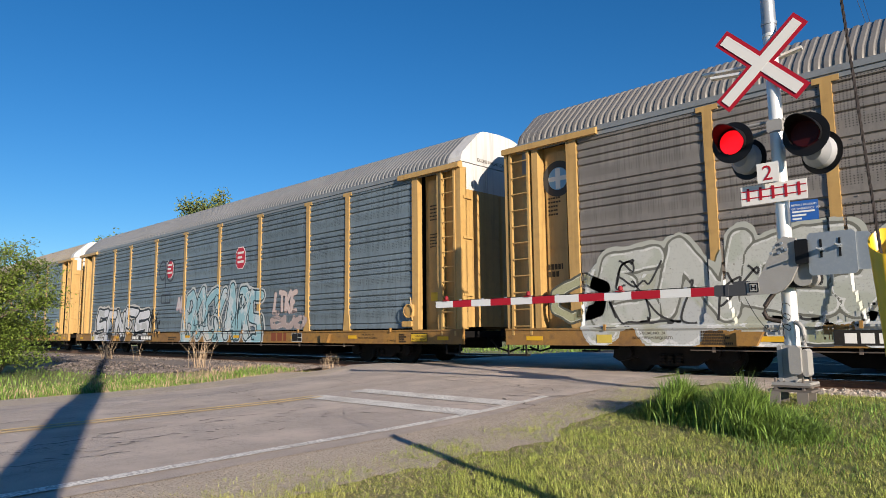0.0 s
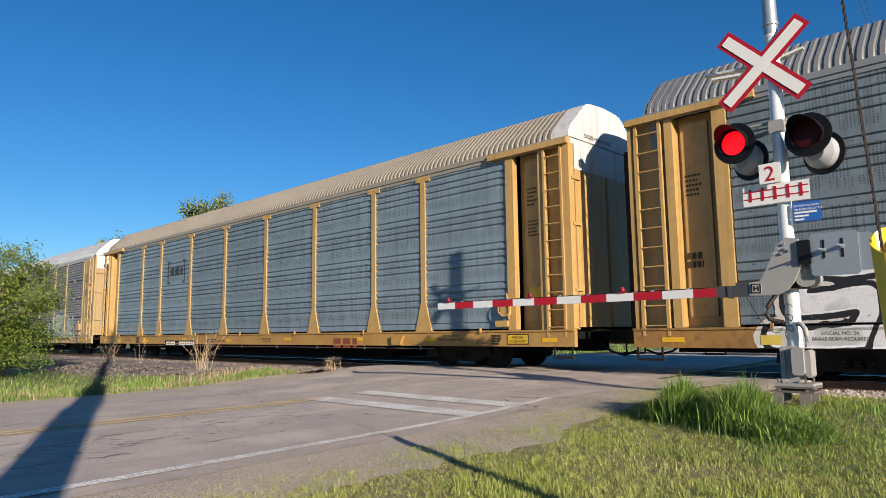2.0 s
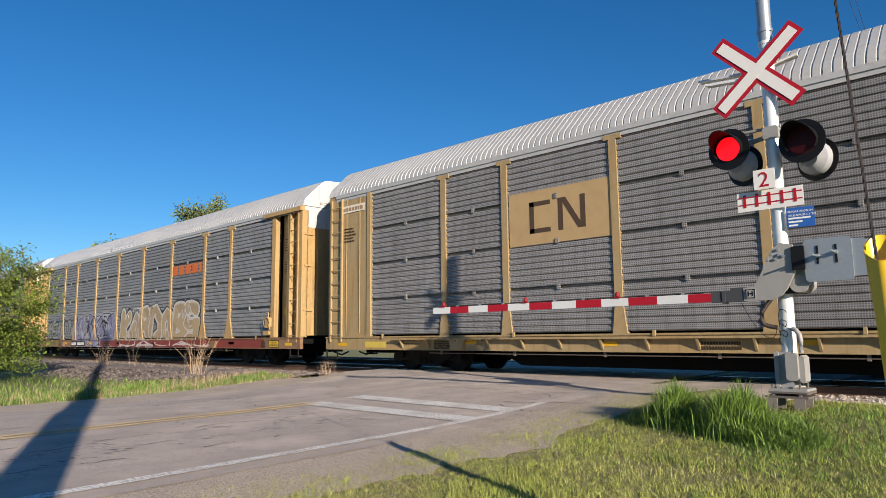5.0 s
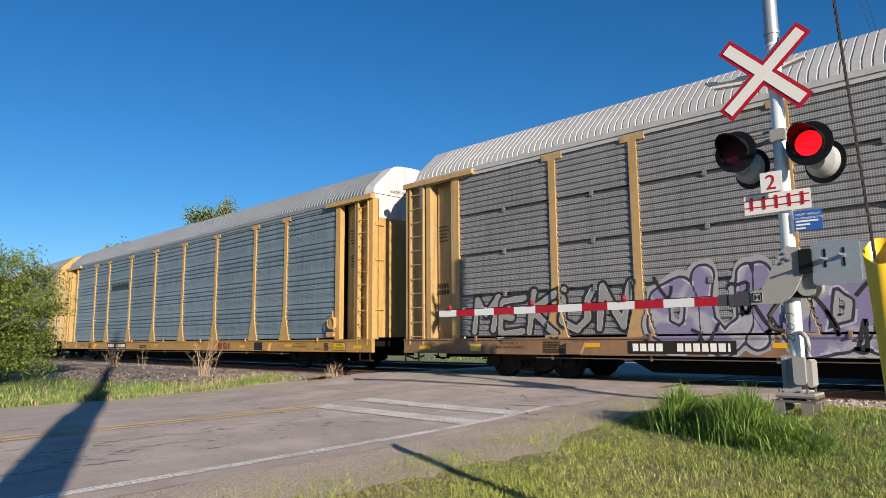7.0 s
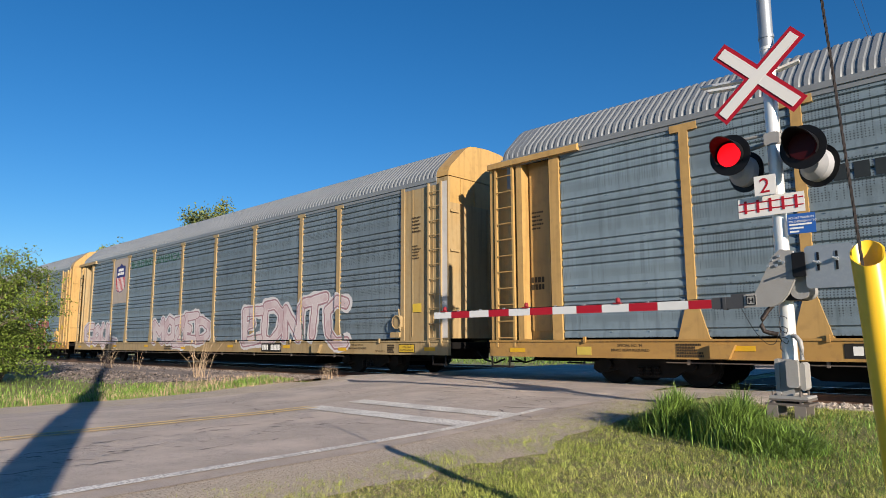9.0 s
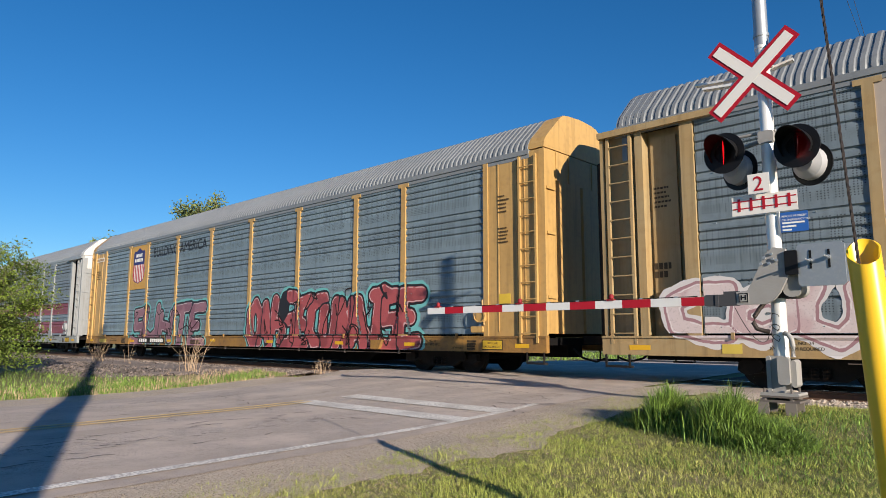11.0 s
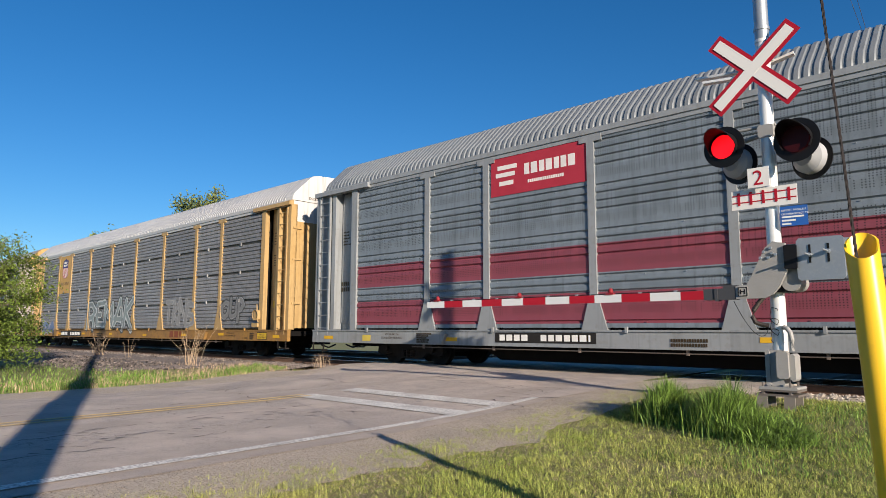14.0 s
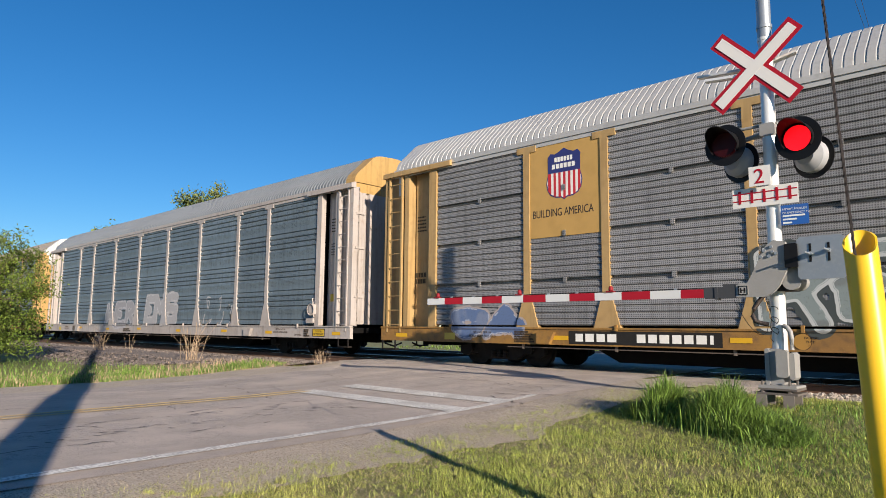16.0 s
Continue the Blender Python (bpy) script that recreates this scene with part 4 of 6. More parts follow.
    for name, x, z in (("left", -0.46, 3.19), ("right", 0.38, 3.12)):
        lamp = part("flashing_lamp", Mesh().lathe([(0.262, 0.0), (0.262, 0.012), (0.12, 0.014), (0.12, -0.0)], 28, pose(0, 0, 0, 90, 0, 0)).lathe([(0.13, -0.02), (0.13, -0.16), (0.09, -0.22)], 16, pose(0, 0, 0, 90, 0, 0)), MAT["black"], sig, "black lamp unit with round backing plate", smooth=True, at=m @ pose(x, -0.22, z, *LAMP_TILT))
        hood = Mesh()
        n = 18
        ring = []
        for i in range(n + 1):
            a = radians(-35 + 250 * i / n)
            reach = 0.07 + 0.25 * max(0.0, math.sin(a)) ** 0.8
            ring.append((0.18 * math.cos(a), 0.18 * math.sin(a), reach))
        v = [(px, -0.012, pz) for px, pz, _ in ring] + [(px * 1.02, -q, pz * 1.02) for px, pz, q in ring] + [(px * 0.96, -0.012, pz * 0.96) for px, pz, _ in ring] + [(px * 0.98, -q, pz * 0.98) for px, pz, q in ring]
        k = n + 1
        fs = []
        for i in range(n):
            fs += [(i, i + 1, k + i + 1, k + i), (2 * k + i, 3 * k + i, 3 * k + i + 1, 2 * k + i + 1), (k + i, k + i + 1, 3 * k + i + 1, 3 * k + i)]
        part("lamp_hood", hood.add(v, fs), MAT["black"], lamp, smooth=True)
        # the lamp insert turns: one face glows, the other is dark
        disc = part("lamp_insert", Mesh().lathe([(0.152, -0.006), (0.152, 0.0)], 28, pose(0, 0, 0, 90, 0, 0)), MAT["lit"], lamp, "round red lamp lens")
        disc.data.materials.append(MAT["dark_glass"])
        for p in disc.data.polygons:
            p.material_index = 1 if p.normal.y > -0.5 else 0
        disc.matrix_basis = pose(0, -0.03, 0)
        states.append((name, disc))
        back = part("rear_lamp", Mesh().lathe([(0.262, 0.0), (0.262, -0.012), (0.14, -0.014)], 28, pose(0, 0, 0, 90, 0, 0)).lathe([(0.1, 0.02), (0.12, 0.06), (0.12, 0.1)], 16, pose(0, 0, 0, 90, 0, 0)), MAT["black"], sig, "black rear-facing lamp unit", smooth=True, at=m @ pose(x + 0.07, 0.12, z - 0.17, 0, 0, 160))
        part("lamp_housing", Mesh().lathe([(0.2, 0.014), (0.19, 0.10), (0.11, 0.17)], 20, pose(0, 0, 0, 90, 0, 0) @ pose(0, 0, 0, 180, 0, 0)), paint((0.35, 0.355, 0.37)), back, "pale grey lamp housing", smooth=True)
    # top bracket with small side arms
    bracket = part("top_bracket", Mesh().box(-0.10, 0.10, -0.095, 0.10, 4.02, 4.06).box(-0.10, 0.10, -0.095, 0.10, 4.26, 4.30), MAT["steel"], sig, at=m)
    for x0, y0, z0, x1, y1, z1 in ((-0.06, 0.11, 4.20, -0.92, 0.16, 4.29), (-0.08, 0.0, 4.08, -0.74, -0.06, 4.13), (0.06, 0.11, 4.24, 0.32, 0.14, 4.30)):
        way = Vector((x1 - x0, y1 - y0, z1 - z0))
        side = Vector((-way.y, way.x, 0)).normalized() * 0.05
        a, e, up = Vector((x0, y0, z0)), Vector((x1, y1, z1)), Vector((0, 0, 0.03))
        corners = [a - side, a + side, e + side, e - side]
        part("bracket_arm", Mesh().add([*corners, *[q + up for q in corners]], [(3, 2, 1, 0), (4, 5, 6, 7), (0, 1, 5, 4), (1, 2, 6, 5), (2, 3, 7, 6), (3, 0, 4, 7)]), MAT["alu"], bracket)
    # slack cable tied in loops at the mast
    pts = [Vector((-0.02 + 0.055 * math.cos(0.5 * k + 0.5) * (1 + 0.4 * math.sin(k)), -0.10 - 0.004 * (k % 3), 1.12 - 0.010 * k + 0.07 * math.sin(0.5 * k))) for k in range(34)]
    part("loose_cable", Mesh().tube(pts, 0.0045, 5), MAT["black"], sig)
    return sig, states


def text(name, body, size, mat, parent, at, width=None):
    c = bpy.data.curves.new(name, "FONT")
    c.body, c.size, c.extrude = body, size, 0.001
    ob = new(name, c)
    dg = bpy.context.evaluated_depsgraph_get()
    me = bpy.data.meshes.new_from_object(ob.evaluated_get(dg))
    bpy.data.objects.remove(ob)
    me.materials.clear()
    me.materials.append(mat)
    o = new(name, me)
    if width:
        w = max(v.co.x for v in me.vertices) or 1
        for v in me.vertices:
            v.co.x *= width / w
    o.parent = parent
    o.matrix_basis = at
    return tagged(o, kind="stuff") if len(body) > 2 else o


FACE = 0.0
LAMP_TILT = (0, 0, -5)
SIGNAL, LAMPS = signal()


def gate():
    """The lowered gate: a grey mechanism on the mast, a red and white arm out over the lane, counterweight plate behind."""
    g = thing("crossing_gate", "lowered crossing gate with red and white striped arm", "gate", at=pose(-2.55, 8.62, 0))
    part("gate_mechanism", Mesh().prism([(-0.40, 1.27), (-0.40, 1.425), (-0.27, 1.44), (-0.22, 1.52), (-0.04, 1.87), (0.05, 1.94), (0.185, 1.91), (0.185, 1.57), (0.10, 1.40), (0.03, 1.32), (-0.07, 1.27)], -0.24, -0.19), MAT["cast"], g, "grey steel gate arm bracket")
    part("gate_gearbox", Mesh().box(0.0, 0.26, -0.15, 0.15, 1.34, 1.90, 0.05), MAT["black"], g, "dark gate gearbox")
    part("gear_cover", Mesh().rod((0.21, -0.17, 1.45), (0.21, 0.17, 1.45), 0.105, n=20).box(0.15, 0.30, -0.16, 0.15, 1.45, 1.9, 0.03), MAT["cast"], g, "round pale gear cover", smooth=True)
    part("rear_plate", Mesh().box(0.60, 0.93, -0.195, -0.18, 1.50, 1.92, 0.03), MAT["steel"], g, "second galvanised plate behind the first")
    part("side_cover", Mesh().box(0.175, 0.315, -0.27, -0.245, 1.60, 1.88, 0.01), MAT["black"], g, "dark cover on the gate bracket")
    part("counterweight_plate", Mesh().box(0.30, 0.79, -0.22, -0.20, 1.46, 1.95, 0.03), MAT["steel"], g, "flat galvanised counterweight plate")
    for x in (0.44, 0.63):
        part("slot", Mesh().box(x - 0.012, x + 0.012, -0.228, -0.2205, 1.66, 1.87), MAT["black"], g)
    for x, z in ((-0.05, 1.82), (0.03, 1.86), (0.0, 1.75), (0.08, 1.78), (-0.09, 1.75), (0.04, 1.80)):
        part("bolt", Mesh().rod((x, -0.262, z), (x, -0.24, z), 0.018, n=8), MAT["steel"], g)
    for x, z in ((0.44, 1.75), (0.63, 1.78)):
        part("bolt_rod", Mesh().rod((x, -0.46, z), (x, -0.22, z), 0.012, n=8).rod((x, -0.27, z), (x, -0.22, z), 0.025, n=6), MAT["steel"], g)
    emblem = part("emblem", Mesh().box(-0.435, -0.315, -0.248, -0.242, 1.265, 1.385, 0.01), paint((0.36, 0.35, 0.33)), g, "small grey maker's plate", at=pose(0.06, 0, 0.03))
    part("emblem_mark", Mesh().box(-0.43, -0.42, -0.252, -0.2485, 1.27, 1.38).box(-0.33, -0.32, -0.252, -0.2485, 1.27, 1.38).box(-0.42, -0.33, -0.252, -0.2485, 1.27, 1.28).box(-0.42, -0.33, -0.252, -0.2485, 1.37, 1.38).box(-0.405, -0.39, -0.252, -0.2485, 1.295, 1.355).box(-0.36, -0.345, -0.252, -0.2485, 1.295, 1.355).box(-0.39, -0.36, -0.252, -0.2485, 1.32, 1.332), MAT["black"], emblem)
    part("arm_clamp", Mesh().box(-0.80, -0.38, -0.235, -0.15, 1.265, 1.405, 0.015).box(-0.56, -0.38, -0.23, -0.16, 1.405, 1.44).box(-0.66, -0.62, -0.245, -0.14, 1.25, 1.405), paint((0.055, 0.058, 0.065)), g)
    part("arm_cable", Mesh().rod((-5.5, -0.2, 1.392), (-0.9, -0.2, 1.396), 0.006, n=5), MAT["black"], g)
    for i in range(9):
        part("cable_clip", Mesh().box(-5.2 + i * 0.5, -5.16 + i * 0.5, -0.215, -0.185, 1.385, 1.408), MAT["steel"], g)
    x = -0.80
    tip = -5.74
    i = 0
    while x > tip + 0.01:
        w = min(0.30 if i == 0 else 0.422, x - tip)
        part("arm_stripe", Mesh().box(x - w, x, -0.235, -0.19, 1.275, 1.385, 0.006), MAT["sign_red"] if i % 2 == 0 else MAT["arm_white"], g)
        x -= w
        i += 1
    for x in (-5.5, -3.72, -2.12):
        lamp = part("arm_lamp", Mesh().box(x - 0.06, x + 0.06, -0.25, -0.17, 1.385, 1.405, 0.006).lathe([(0.024, 1.405), (0.034, 1.415), (0.034, 1.45), (0.018, 1.475)], 14, pose(x, -0.21, 0)), paint((0.22, 0.012, 0.018)), g, "small red arm lamp", smooth=True)
    for pts in ([(-0.12, -0.1, 1.3), (-0.18, -0.12, 1.22), (-0.235, -0.14, 1.13), (-0.25, -0.14, 1.05), (-0.22, -0.14, 0.985), (-0.16, -0.12, 0.96), (-0.08, -0.1, 0.945)], [(0.07, -0.09, 0.93), (0.12, -0.11, 0.91), (0.155, -0.12, 0.86), (0.165, -0.12, 0.78), (0.165, -0.12, 0.65)]):
        me = Mesh().tube(pts, 0.028, 10)
        part("cable_conduit", me, MAT["wire"] if pts[0][0] < 0 else MAT["cast"], g)
    me = Mesh()
    pts = [Vector((-0.44 + 0.36 * u, -0.21 + 0.1 * u, 1.25 - 0.3 * u - 0.62 * u * (1 - u) ** 0.6)) for u in (k / 16 for k in range(17))]
    me.tube(pts, 0.004, 5)
    part("loose_wire", me, MAT["black"], g)
    return g


gate()


# ---------------------------------------------------------------- guy wire with guard, utility pole
def guy():
    a = Vector((-0.494, 2.80, 1.167))
    d = GUY_DIR.normalized()
    q = d.to_track_quat("Z", "Y").to_matrix().to_4x4()
    t = thing("guy_wire", "twisted steel guy wire with a yellow plastic guard", "guy wire", at=Matrix.Translation(a) @ q)
    lay = q.inverted().to_3x3() @ Vector((-0.018, -0.017, 0))
    for k in range(3):  # three strands laid round one another
        me, n = Mesh(), 700
        ring = []
        for i in range(n + 1):
            z, turn = -1.6 + 8.0 * i / n, 2 * math.pi * (i / 9.0 + k / 3)
            c = (lay.x + 0.0035 * math.cos(turn), lay.y + 0.0035 * math.sin(turn))
            ring += [(c[0] + 0.0033 * math.cos(q), c[1] + 0.0033 * math.sin(q), z) for q in (0.0, 1.571, 3.142, 4.712)]
        me.add(ring, [(4 * i + j, 4 * i + (j + 1) % 4, 4 * i + 4 + (j + 1) % 4, 4 * i + 4 + j) for i in range(n) for j in range(4)])
        part("strand", me, MAT["wire"], t)
    me = Mesh()
    n, length = 24, 1.75
    mouth = (q.inverted().to_3x3() @ Vector((0.18, -0.98, 0))).to_2d().normalized()
    v = []
    for z, rad, cut in ((-length, 0.055, 0), (-0.25, 0.053, 0), (0.0, 0.056, 1), (0.0, 0.049, 1), (-0.25, 0.046, 0), (-length, 0.047, 0)):
        for i in range(n):
            x, y = math.cos(2 * math.pi * i / n), math.sin(2 * math.pi * i / n)
            front = x * mouth.x + y * mouth.y
            dent = 1 - 0.10 * max(0.0, math.cos(2 * math.pi * i / n * 3)) * cut
            v.append((x * rad * dent, y * rad * dent, z + (0.02 - 0.055 * front) * cut))
    f = [(r * n + i, r * n + (i + 1) % n, (r + 1) * n + (i + 1) % n, (r + 1) * n + i) for r in range(5) for i in range(n)]
    f += [(5 * n + i, 5 * n + (i + 1) % n, (i + 1) % n, i) for i in range(n)]
    part("guard", me.add(v, f), MAT["guard"], t, "bright yellow plastic guy guard, open at the top", smooth=True)


GUY_DIR = Vector((-0.060, 0.036, 1.0))
guy()


def utility_pole():
    p = Vector((3.555, -2.04, 0))
    t = thing("utility_pole", "tall wooden utility pole beside the road", "utility pole", at=pose(p.x, p.y, ground_z(p.x, p.y)))
    part("pole", Mesh().lathe([(0.19, -0.1), (0.16, 6.0), (0.11, 12.5)], 14), MAT["pole"], t, smooth=True)
    # unseen stub, added only to widen the pole's shadow up to this height
    part("riser_stub", Mesh().lathe([(0.17, -0.1), (0.16, 5.9), (0.12, 6.1)], 14, pose(0.06, 0.15, 0)), MAT["pole"], t, smooth=True)


utility_pole()


def far_wires():
    t = thing("overhead_wires", "thin overhead power wires against the sky", "wires")
    for a, b in (((-7.90, 44.86, 20.31), (-7.70, 45.31, 18.78)), ((-8.17, 44.60, 20.32), (-7.89, 45.12, 18.79))):
        a, b = Vector(a), Vector(b)
        part("wire", Mesh().rod(a + (a - b) * 2, b + (b - a) * 6, 0.014, n=5), MAT["wire"], t)
    p = thing("utility_pole", "distant wooden utility pole beyond the tracks", "utility pole", at=pose(-6.45, 48.05, -0.05))
    part("pole", Mesh().lathe([(0.16, -0.1), (0.11, 9.9)], 12), MAT["pole"], p, smooth=True)


far_wires()


def shed():
    """A low teal and white shed beyond the tracks, seen between the cars."""
    t = thing("shed", "low teal shed with white gable beyond the tracks", "shed", at=pose(-16.4, 60, ground_z(-16.4, 60) - 0.05))
    part("wall", Mesh().box(-3.2, 0.0, 0.0, 4.0, 0.0, 3.6), paint((0.10, 0.36, 0.33)), t, "teal painted wall")
    part("gable", Mesh().prism([(0.02, 0.0), (2.2, 0.0), (0.9, 3.4), (0.02, 3.4)], 0.3, 3.7), paint((0.55, 0.56, 0.55)), t, "white sloping gable")
    part("roof", Mesh().prism([(-3.5, 3.6), (0.3, 3.6), (-1.6, 4.3)], -0.2, 4.2), paint((0.14, 0.15, 0.15)), t, "dark low roof")


shed()


# ---------------------------------------------------------------- plants
def blade(me, r, x, y, z, h, w, lean, sections=2):
    a = r.uniform(0, 2 * math.pi)
    dx, dy = math.cos(a), math.sin(a)
    b = a + 1.57 + r.uniform(-0.5, 0.5)
    lx, ly = math.cos(b) * lean, math.sin(b) * lean
    v = []
    for i in range(sections):
        u = i / sections
        ww = w * (1 - 0.45 * u)
        px, py, pz = x + lx * u * u, y + ly * u * u, z + h * u
        v += [(px - dx * ww, py - dy * ww, pz), (px + dx * ww, py + dy * ww, pz)]
    v.append((x + lx, y + ly, z + h * (1 - 0.25 * lean / max(h, 0.01))))
    f = [(2 * i, 2 * i + 1, 2 * i + 3, 2 * i + 2) for i in range(sections - 1)] + [(2 * sections - 2, 2 * sections - 1, 2 * sections)]
    me.add(v, f)


def lawn():
    me, r = Mesh(), random.Random(11)
    n = 0
    while n < 560000:
        # denser near the eye
        y = 0.6 + 9.0 * r.random() ** 1.5
        x = LEAN * y - 4.5 + r.random() * (4.5 + 0.45 * y)
        edge = x - (LEAN * y - 4.0 + 0.4 * noise.noise((y * 0.8, 1.3, 0)) + 0.25 * noise.noise((x * 2, y * 3, 0)))
        if edge < 0.6 and r.random() > max(0.0, 0.32 + edge * 0.9 if edge < 0.1 else 0.41 + edge) * (0.4 + 1.2 * (noise.noise((x * 6, y * 6, 1)) > -0.1)):
            continue
        bare = noise.noise((x * 0.9, y * 0.9, 4.0))
        if r.random() < bare * 1.3 - 0.1:
            continue
        h = r.uniform(0.014, 0.046) * (1.0 + 0.6 * noise.noise((x * 1.5, y * 1.5, 9)) + 0.9 * noise.noise((x * 12, y * 12, 2)))
        blade(me, r, x, y, ground_z(x, y) - 0.012, max(0.008, h), r.uniform(0.0016, 0.0036), r.uniform(0.012, 0.05), 1)
        n += 1
    tagged(part("lawn_grass", me, MAT["grass"]), "short patchy roadside lawn grass", "grass", kind="stuff")
    me = Mesh()
    for _ in range(45000):
        y = 0.6 + 9.0 * r.random() ** 1.5
        x = LEAN * y - 4.0 + 3.2 * r.random() ** 1.6 if r.random() < 0.6 else LEAN * y - 3.6 + r.random() * (3.6 + 0.45 * y)
        blade(me, r, x, y, ground_z(x, y) - 0.004, r.uniform(0.008, 0.03), r.uniform(0.0015, 0.0035), r.uniform(0.02, 0.06), 1)
    tagged(part("dry_grass", me, MAT["straw"]), "dry straw bits scattered in the lawn", "grass", kind="stuff")


def tall_clump():
    me, r = Mesh(), random.Random(12)
    for _ in range(22000):
        a = r.random()
        x = -3.72 + 1.85 * a + r.gauss(0, 0.09)
        y = 7.34 - 0.72 * a + r.gauss(0, 0.17)
        hump = 0.19 + 0.40 * math.exp(-((x + 2.60) / 0.25) ** 2) + 0.33 * math.exp(-((x + 3.33) / 0.19) ** 2) + 0.06 * math.exp(-((x + 2.15) / 0.2) ** 2)
        hump *= 1 + 0.45 * noise.noise((x * 7, y * 7, 3))
        h = hump * r.uniform(0.3, 1.0)
        blade(me, r, x, y, ground_z(x, y) - 0.02, h * 0.9, r.uniform(0.003, 0.0065), r.uniform(0.05, 0.28), 3)
    for _ in range(16000):
        x, y = r.uniform(-2.7, 1.4), r.uniform(5.3, 8.9)
        if noise.noise((x * 1.3, y * 1.3, 8)) < r.uniform(-0.5, 0.2) - 0.5 * smooth01(-1.6, -0.6, x) * smooth01(7.6, 8.2, y):
            continue
        h = r.uniform(0.03, 0.12) * (0.6 + 0.4 * smooth01(-0.5, -2.2, x))
        blade(me, r, x, y, ground_z(x, y) - 0.02, h, r.uniform(0.002, 0.0045), r.uniform(0.02, 0.1), 2)
    tagged(part("tall_grass", me, MAT["tall_grass"]), "tall bright green grass growing round the signal base", "grass", kind="stuff")


def verge():
    me, r = Mesh(), random.Random(13)
    for _ in range(26000):
        y = r.uniform(2.0, 11.2)
        xr = -13.9 - abs(r.gauss(0, 1.6)) if r.random() < 0.75 else r.uniform(-26, -14)
        x = xr + LEAN * y
        if y > 7.5:
            if r.random() < 0.5:
                continue
            xr = -14.0 - abs(r.gauss(0, 0.75))
            x = xr + LEAN * y
        h = r.uniform(0.06, 0.22) * (0.7 + 0.6 * noise.noise((x, y, 2)))
        blade(me, r, x, y, ground_z(x, y) - 0.02, max(0.04, h), r.uniform(0.005, 0.01), r.uniform(0.02, 0.1), 2)
    tagged(part("verge_grass", me, MAT["tall_grass"]), "green grass on the far verge below the ballast", "grass", kind="stuff")
    me = Mesh()
    for _ in range(4500):
        y = r.uniform(2.0, 11.2)
        x = -13.8 - abs(r.gauss(0, 1.7)) + LEAN * y
        blade(me, r, x, y, ground_z(x, y) - 0.02, r.uniform(0.05, 0.2), r.uniform(0.004, 0.008), r.uniform(0.02, 0.12), 2)
    tagged(part("dry_grass", me, MAT["straw"]), "dry straw among the verge grass", "grass", kind="stuff")
    me = Mesh()
    for _ in range(9000):
        y, x = r.uniform(23, 40), r.uniform(-26, 2)
        if -13.2 < x - LEAN * y < -4.0:
            continue
        blade(me, r, x, y, ground_z(x, y) - 0.05, r.uniform(0.06, 0.24), 0.02, r.uniform(0.05, 0.2), 2)
    tagged(part("verge_grass", me, MAT["tall_grass"]), "green grass beyond the tracks", "grass", kind="stuff")


def dry_weeds(x, y, h, n, spread, seed, label):
    me, r = Mesh(), random.Random(seed)
    for _ in range(n):
        a, s = r.uniform(0, 6.28), r.random() ** 0.7
        px, py = r.gauss(0, 0.10), r.gauss(0, 0.10)
        tip = (px + math.cos(a) * spread * s, py + math.sin(a) * spread * s, h * r.uniform(0.5, 1.0))
        mid = (px + (tip[0] - px) * 0.35, py + (tip[1] - py) * 0.35, tip[2] * 0.55)
        me.rod((px, py, -0.05), mid, 0.0055, 0.0045, 4, False)
        me.rod(mid, tip, 0.0045, 0.0018, 4, False)
        for _ in range(2):
            u = r.uniform(0.4, 0.9)
            q = Vector(mid).lerp(Vector(tip), u)
            me.rod(q, q + Vector((r.uniform(-0.08, 0.08), r.uniform(-0.08, 0.08), r.uniform(0.03, 0.12))), 0.003, 0.001, 3, False)
    tagged(part("dry_weeds", me, MAT["straw"], at=pose(x, y, ground_z(x, y))), label, "weeds")


def leaf_card(me, r, p, s, up=0.4):
    q = Euler((r.uniform(-1.2, 1.2), r.uniform(-1.2, 1.2), r.uniform(0, 6.28))).to_matrix()
    v = [p + q @ Vector(c) * s for c in ((-0.5, 0, 0), (0, 0.28, 0.06), (0.6, 0, -0.05), (0, -0.28, 0.06))]
    me.add(v, [(0, 1, 2), (0, 2, 3)])


